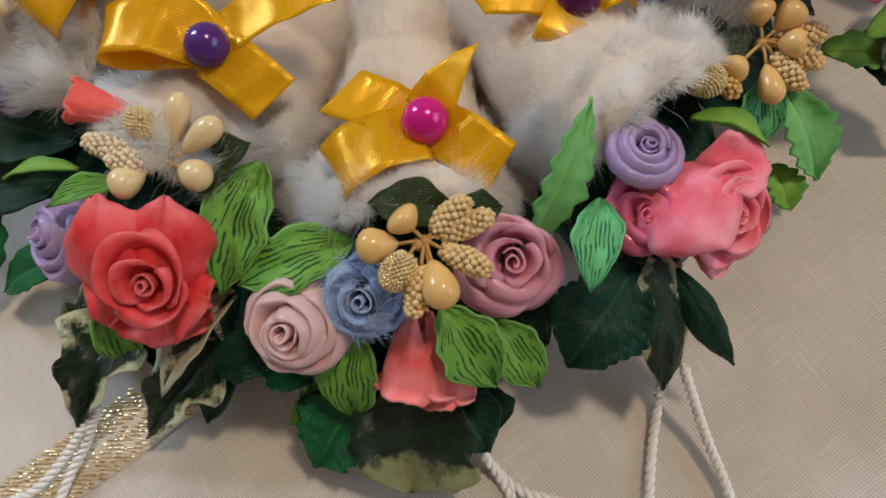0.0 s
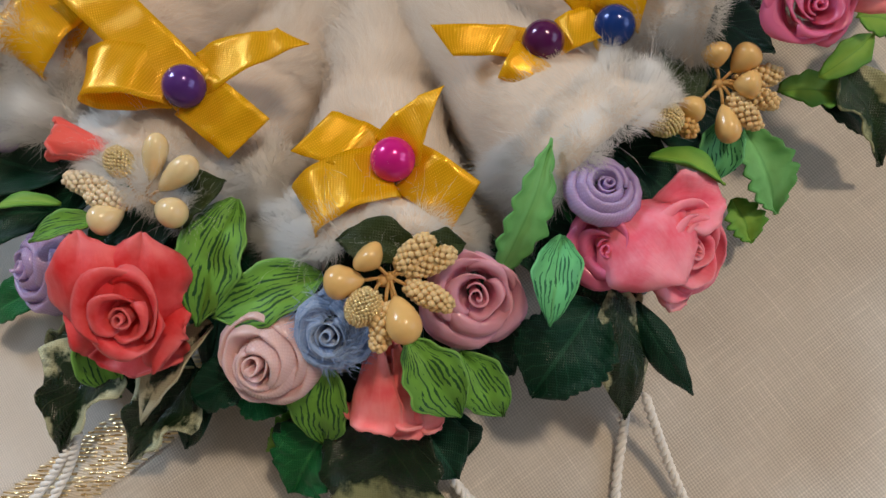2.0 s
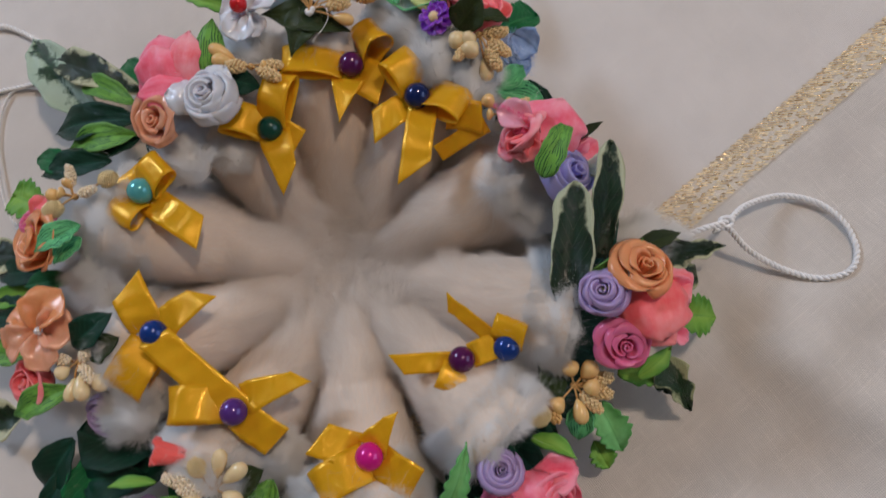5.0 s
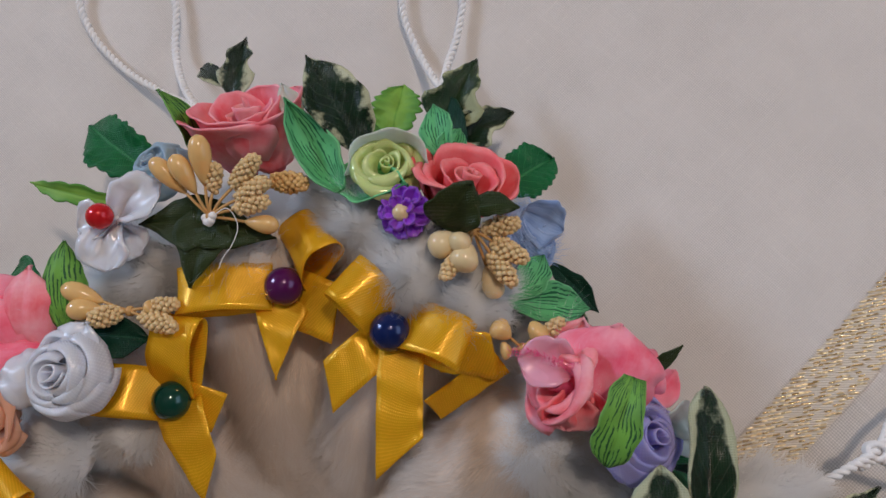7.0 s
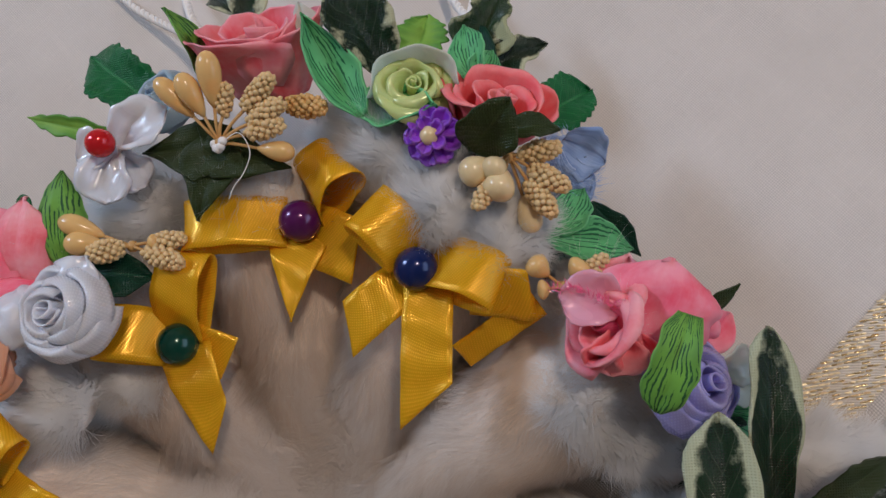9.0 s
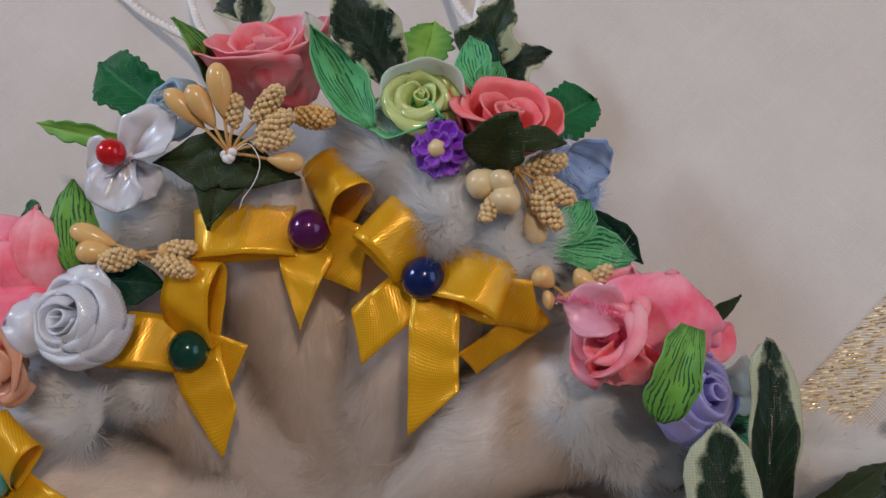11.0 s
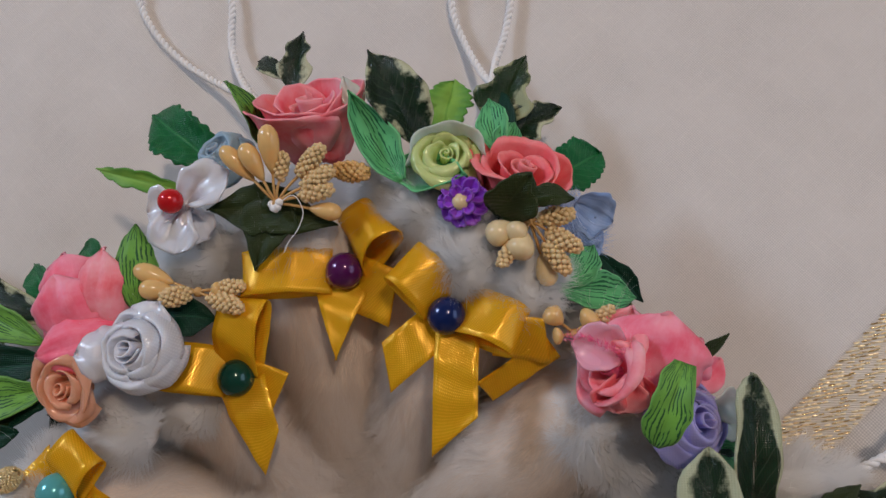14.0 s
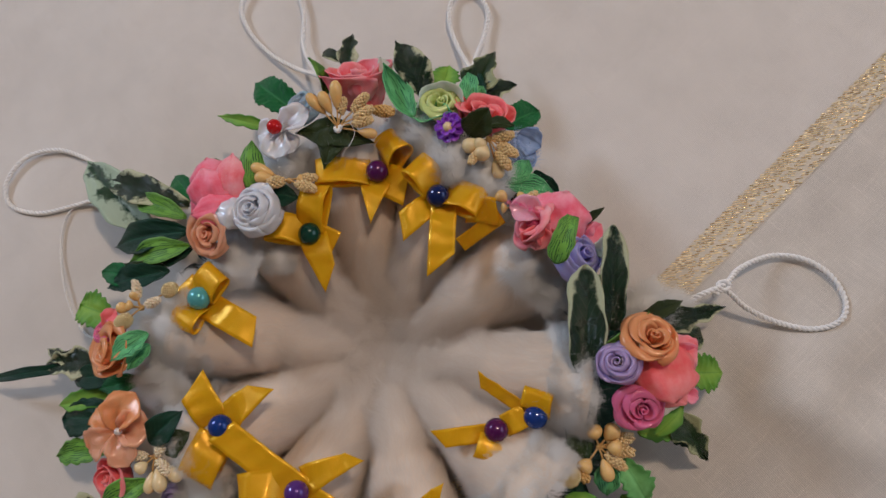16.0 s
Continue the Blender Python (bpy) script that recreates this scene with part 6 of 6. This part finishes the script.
    leaf(o, PAINTED, (-42.3, -85.7, 19.0), (-35.7, -99.6, 12.0), 9, "oval")
    leaf(o, IVY, (-39.4, -88.0, 14.0), (-49.3, -112.4, 6.0), 20, "ivy", label="dark ivy leaf, pale edge")
    leaf(o, IVY_PALE, (-45.2, -88.4, 12.0), (-57.1, -92.7, 7.0), 11, "ivy")
    leaf(o, IVY_CREAM, (-15.6, -83.5, 22.0), (-29.1, -104.4, 15.0), 9, "blade", roll=20, label="cream and green twisted leaf")
    leaf(o, IVY, (-19.9, -92.2, 14.0), (-34.5, -112.6, 6.0), 17, "ivy")
    leaf(o, DARK_FABRIC, (-17.2, -92.8, 12.0), (-22.9, -108.3, 6.0), 8, "blade")
    leaf(o, DARK_FABRIC, (-26.9, -85.0, 12.0), (-28.5, -102.9, 8.0), 15, "oval")
    b = bow_at(o, (-24.9, -40.9, 33.0), "violet", bead=(-22.8, -42.8, 37.0))
    tail(b, (-22.3, -42.9, 35.0), (-10.2, -50.5, 34.0), 9.6, 1.6, cut=-0.1, lean=-10)
    loop(b, (-25.9, -41.0, 35.0), (-42.1, -42.5, 37.0), 10, 3.6, lean=-8)
    tail(b, (-21.4, -43.0, 35.0), (-47.6, -23.4, 40.5), 9.0, 1.2, cut=-0.3)
    tail(b, (-21.4, -39.5, 35.0), (-4.0, -31.8, 38.0), 9.0, 1.8, cut=0.5, taper=0.5, lean=5)
    cord(o, [(-44.2, -107.2, 10.0), (-47.9, -114.5, 4.0), (-51.4, -122.0, 1.5), (-53.7, -130.1, 1.5), (-60.1, -138.8, 1.5), (-67.3, -139.8, 1.5), (-66.9, -132.0, 1.5), (-58.4, -126.3, 1.5), (-53.1, -118.8, 2.0), (-48.0, -111.7, 6.0)])


def ornament_coral_peach():
    o = ornament(-152, "white fur cone ornament with peach and coral satin roses", 1)
    backing(o, -152, 92)
    tuft(o, (-71.9, -9.7, 33.0), 6.0, 3000, 7.5, (-0.2, 0.2))
    f = part("satin_flower", moved(sphere(1.5, 14), np.eye(3), (-85.3, -23.4, 36.0)), ORANGE_SATIN, o, label="orange and peach satin ribbon flower")
    leaf(f, ORANGE_SATIN, (-85.3, -23.6, 36.0), (-78.7, -10.7, 40.0), 13, "petal", cup=0.3, pleat=0.1, name="petal", bend=0.14)
    leaf(f, PEACH_SATIN, (-85.1, -23.4, 36.0), (-73.1, -21.3, 38.0), 12, "petal", cup=0.28, pleat=0.1, name="petal", bend=0.14)
    leaf(f, PEACH_SATIN, (-85.1, -23.1, 36.0), (-79.3, -34.6, 38.0), 10, "petal", cup=0.25, pleat=0.1, name="petal", bend=0.12)
    leaf(f, PEACH_SATIN, (-85.5, -23.4, 36.0), (-95.9, -29.4, 35.0), 11, "petal", cup=0.25, pleat=0.12, name="petal", bend=0.12)
    leaf(f, ORANGE_SATIN, (-86.1, -23.4, 35.0), (-94.8, -15.5, 34.0), 9, "petal", cup=0.25, name="petal", bend=0.12)
    part("pearl", moved(sphere(1.3, 14), np.eye(3), (-83.0, -23.4, 40.0)), BEADS["white"], f, label="small white pearl bead")
    foam_rose(o, CORAL_FOAM, (-90.2, -39.2, 33.0), 9.0, 35, 200, label="coral foam rose")
    leaf(o, PAINTED, (-73.8, -39.1, 34.0), (-93.0, -48.4, 30.0), 9, "oval", label="painted green foam leaf")
    ribbon_rose(o, LILAC_SATIN, (-69.0, -47.8, 26.0), 6.4, 25, 230, petals=4, label="pale lilac satin rose")
    leaf(o, DARK_FABRIC, (-73.2, -27.3, 37.0), (-61.5, -17.1, 40.0), 10, "oval", label="dark green leaf")
    leaf(o, OLIVE, (-68.6, -30.1, 36.0), (-59.4, -23.8, 38.0), 9, "oval")
    leaf(o, DARK_FABRIC, (-91.6, -18.8, 20.0), (-121.9, -18.5, 12.0), 15, "oval", teeth=6, label="dark green leaf")
    leaf(o, DARK_FABRIC, (-98.6, -14.7, 18.0), (-119.7, -10.1, 10.0), 9, "oval", teeth=5)
    leaf(o, FRESH, (-94.6, -10.8, 20.0), (-123.6, -13.9, 12.0), 8, "oval", teeth=5)
    leaf(o, PAINTED, (-97.1, -28.6, 18.0), (-123.7, -32.3, 10.0), 10, "oval", teeth=5, bite=0.2)
    stamens(o, (-71.4, -31.5, 36.0), [((-77.3, -36.2, 37.0), 2.2, 0.6), ((-68.0, -42.7, 37.0), 2.4, 0.7), ((-62.0, -39.0, 36.0), 2.3, 0.65), ((-72.9, -43.3, 36.0), 2.0, 0.6)],
            [((-67.8, -28.2, 38.0), 1.8), ((-80.2, -31.0, 37.0), 1.7), ((-65.1, -37.1, 38.0), 1.9)], pod_mat=CREAM_POD, head_mat=WHITE_GRAIN)
    leaf(o, DARK_FABRIC, (-81.4, -55.4, 16.0), (-91.8, -73.6, 8.0), 14, "oval")
    leaf(o, GREEN_FABRIC, (-74.5, -58.0, 14.0), (-75.4, -89.5, 6.0), 16, "oval", teeth=6, bite=0.2, label="green leaf")
    leaf(o, DARK_FABRIC, (-83.8, -64.1, 12.0), (-92.5, -87.0, 6.0), 8, "blade")
    leaf(o, IVY, (-102.3, -49.6, 12.0), (-123.2, -54.5, 6.0), 14, "ivy")
    leaf(o, DARK_FABRIC, (-62.5, -57.1, 16.0), (-69.0, -67.9, 12.0), 12, "oval")
    b = bow_at(o, (-50.6, -22.1, 34.0), "royal", bead=(-48.9, -22.1, 38.0))
    tail(b, (-52.2, -20.2, 35.0), (-59.6, -8.6, 38.0), 10.0, 1.2, cut=0.5, lean=-6)
    tail(b, (-48.3, -20.3, 35.0), (-36.0, -9.6, 38.0), 9.6, 1.4, cut=0.6, taper=0.3, lean=6)
    loop(b, (-51.4, -24.8, 34.0), (-58.3, -39.7, 34.0), 11.5, 3.2, lean=10)


def ornament_orange_rose():
    o = ornament(172, "white fur cone ornament with orange satin rose and gold stamens", 2)
    backing(o, 172, 88)
    tuft(o, (-71.6, 11.0, 37.0), 8.0, 3600, 9.0, (-0.2, 0.0))
    tuft(o, (-75.0, -3.1, 34.0), 6.0, 2400, 9.0, (-0.3, -0.1))
    folded_rose(o, ORANGE_SATIN, (-90.9, 2.3, 41.0), 8.4, 30, 190, label="orange satin rose")
    leaf(o, PAINTED_MINT, (-75.5, 8.8, 40.0), (-85.7, -0.8, 44.0), 9, "oval", teeth=4, bite=0.15, label="mint painted foam leaf")
    leaf(o, PAINTED_MINT, (-75.7, 5.2, 38.0), (-81.8, -3.4, 40.0), 7, "oval")
    ribbon_rose(o, MAGENTA_SATIN, (-94.8, 10.7, 36.0), 5.6, 30, 150, petals=3, label="magenta satin rose")
    leaf(o, CORAL_FOAM, (-95.1, 11.9, 34.0), (-89.8, 17.7, 37.0), 6, "petal", name="petal")
    stamens(o, (-79.9, 17.9, 38.0), [((-88.0, 17.8, 40.0), 2.0, 0.6), ((-82.4, 23.5, 40.0), 2.0, 0.6), ((-84.0, 18.5, 41.0), 1.9, 0.5)],
            [((-81.6, 27.0, 41.0), 1.6), ((-72.0, 20.1, 41.0), 1.7)], head_mat=WHITE_GRAIN)
    stamens(o, (-77.5, 18.8, 38.0), [], [((-86.1, 11.1, 42.0), 2.7), ((-67.4, 25.2, 39.0), 2.6)], head_mat=GOLD_GRAIN, label="glittering gold stamens")
    leaf(o, FRESH, (-102.1, 18.4, 18.0), (-120.3, 24.3, 11.0), 14, "round", teeth=7, bite=0.25, label="fresh green leaf")
    leaf(o, GREEN_FABRIC, (-85.4, 29.3, 26.0), (-107.2, 35.4, 20.0), 9, "oval", teeth=5)
    leaf(o, DARK_FABRIC, (-76.0, 32.7, 28.0), (-101.7, 28.0, 24.0), 10, "oval", teeth=5, label="dark green leaf")
    leaf(o, IVY, (-104.6, 1.5, 20.0), (-132.5, 0.7, 10.0), 13, "ivy", label="dark ivy leaf")
    leaf(o, IVY, (-110.1, -0.3, 18.0), (-132.3, 7.6, 10.0), 9, "ivy")
    leaf(o, DARK_FABRIC, (-116.0, 0.1, 14.0), (-160.4, -4.2, 5.0), 4.5, "blade", label="thin dark leaf")
    leaf(o, DARK_FABRIC, (-93.0, -4.1, 24.0), (-116.4, -4.6, 16.0), 9, "oval")
    leaf(o, GREEN_FABRIC, (-81.0, -5.9, 28.0), (-101.0, -8.9, 24.0), 7, "oval")
    b = bow_at(o, (-61.7, 21.5, 33.0), "teal", bead=(-59.8, 20.8, 37.0))
    loop(b, (-59.2, 21.7, 35.0), (-52.8, 30.3, 38.0), 9.4, 3.0, lean=8)
    loop(b, (-61.5, 19.0, 34.0), (-65.6, 10.0, 36.0), 9.2, 3.0, lean=-6)
    tail(b, (-57.8, 18.9, 34.0), (-39.8, 8.8, 36.0), 9.0, 1.6, cut=0.45, lean=4)
    tail(b, (-62.8, 23.0, 34.0), (-67.3, 27.2, 34.0), 8.0, 1.0)


def ornament_white_rose():
    o = ornament(132, "white fur cone ornament with white satin rose and pink foam rose", 0)
    backing(o, 132, 88)
    tuft(o, (-49.6, 33.0, 36.0), 8.0, 3200, 8.0, (-0.2, 0.0))
    tuft(o, (-35.3, 37.2, 33.0), 7.0, 2400, 5.0)
    p = leaf(o, ROSE_FOAM, (-54.6, 51.0, 38.0), (-58.8, 65.4, 44.0), 15, "dome", bend=0.22, cup=-0.28, thick=0.5, name="foam_rose", label="rose pink foam rose, broad domed petals")
    leaf(p, ROSE_FOAM, (-56.0, 57.0, 36.0), (-59.6, 71.0, 40.0), 15, "dome", bend=0.2, cup=-0.28, thick=0.5, name="petal")
    leaf(p, PINK_FOAM, (-50.2, 53.0, 38.0), (-48.6, 71.0, 43.0), 11.5, "dome", bend=0.18, cup=-0.3, thick=0.5, name="petal")
    leaf(p, ROSE_FOAM, (-45.0, 53.0, 40.0), (-61.5, 48.6, 44.0), 12, "dome", bend=0.18, cup=-0.3, thick=0.5, name="petal")
    leaf(p, ROSE_FOAM, (-56.0, 53.0, 33.0), (-66.0, 58.0, 36.0), 12, "dome", bend=0.2, cup=-0.25, thick=0.5, name="petal")
    leaf(o, PAINTED, (-42.4, 57.8, 40.0), (-42.4, 76.1, 41.0), 9.2, "oval", cup=-0.2, roll=10, label="painted green foam leaf")
    leaf(o, GREEN_FABRIC, (-59.8, 70.8, 22.0), (-70.4, 76.7, 16.0), 8, "oval")
    ribbon_rose(o, WHITE_SATIN, (-39.2, 48.9, 48.0), 7.9, 12, 200, petals=5, label="white satin rose")
    leaf(o, WHITE_SATIN, (-42.0, 48.6, 43.0), (-51.8, 48.4, 46.0), 11, "round", bend=0.2, cup=-0.25, name="petal")
    leaf(o, WHITE_SATIN, (-39.0, 50.0, 44.0), (-34.4, 58.6, 45.0), 10, "round", bend=0.16, cup=-0.2, name="petal")
    folded_rose(o, PEACH_SATIN, (-57.0, 41.5, 43.0), 7.2, 22, 220, label="peach orange satin rose")
    leaf(o, DARK_FABRIC, (-38.4, 56.9, 38.0), (-25.7, 55.3, 37.0), 9, "oval", label="dark green fabric leaf")
    stamens(o, (-28.6, 60.8, 40.0), [((-41.9, 66.3, 42.0), 2.1, 0.62), ((-40.1, 61.7, 43.0), 2.2, 0.6), ((-23.3, 61.3, 41.0), 1.4, 0.4)],
            [((-35.5, 59.3, 43.0), 2.3), ((-18.7, 56.6, 41.0), 2.1), ((-18.7, 61.7, 40.0), 1.8)])
    leaf(o, PAINTED, (-71.1, 52.7, 28.0), (-97.5, 64.3, 18.0), 8.5, "oval", label="painted green foam leaf")
    leaf(o, PAINTED, (-69.2, 42.0, 28.0), (-96.2, 38.3, 20.0), 10, "oval")
    leaf(o, DARK_FABRIC, (-70.6, 47.9, 26.0), (-106.1, 46.1, 14.0), 13, "oval", label="dark green leaf")
    leaf(o, IVY, (-72.4, 58.4, 24.0), (-116.4, 75.3, 10.0), 12, "blade", label="dark ivy leaf")
    leaf(o, IVY_MINT, (-88.0, 48.0, 15.0), (-127.5, 86.0, 6.0), 17, "oval", teeth=4, label="pale mint ivy leaf with dark marks")
    leaf(o, GREEN_FABRIC, (-69.1, 59.3, 24.0), (-83.2, 73.5, 16.0), 8, "oval", teeth=5)
    leaf(o, DARK_FABRIC, (-69.0, 41.4, 26.0), (-95.7, 33.7, 16.0), 12, "oval", teeth=6)
    leaf(o, OLIVE, (-77.2, 35.3, 26.0), (-104.7, 32.5, 18.0), 7, "oval", teeth=5)
    b = bow_at(o, (-23.9, 42.8, 31.0), "green", bead=(-22.3, 42.8, 34.5))
    loop(b, (-24.5, 44.0, 33.0), (-37.4, 45.8, 36.0), 9.6, 2.8, lean=-10)
    loop(b, (-22.2, 44.4, 33.0), (-18.7, 59.8, 38.0), 9.6, 3.2, lean=12)
    tail(b, (-21.1, 41.7, 34.0), (-14.9, 27.1, 33.0), 9.6, 1.6, cut=0.75, taper=0.3, lean=-5)
    tail(b, (-21.6, 43.3, 33.0), (-13.4, 39.7, 32.0), 8.0, 1.2, lean=-10)
    cord(o, [(-107.8, 74.2, 12.0), (-120.7, 81.8, 6.0), (-131.5, 88.9, 2.0), (-145.2, 93.4, 1.5), (-159.1, 90.5, 1.5), (-166.2, 79.4, 1.5), (-162.6, 69.2, 1.5), (-149.3, 65.4, 1.5), (-134.5, 67.9, 1.5), (-117.6, 70.3, 5.0), (-104.6, 65.8, 12.0)])
    cord(o, [(-110.3, 64.3, 6.0), (-129.8, 69.0, 1.2), (-137.3, 63.3, 1.0), (-137.8, 47.6, 1.0), (-132.6, 28.6, 1.0), (-123.6, 14.6, 1.0), (-112.0, 11.7, 4.0)], radius=0.4, label="thin white thread")


ornament_pink_rose_white_bow()
ornament_coral_rose_lime()
ornament_pink_roses_lavender()
ornament_orange_lilac()
ornament_lilac_pink()
ornament_pale_pink_blue()
ornament_red_rose()
ornament_coral_peach()
ornament_orange_rose()
ornament_white_rose()
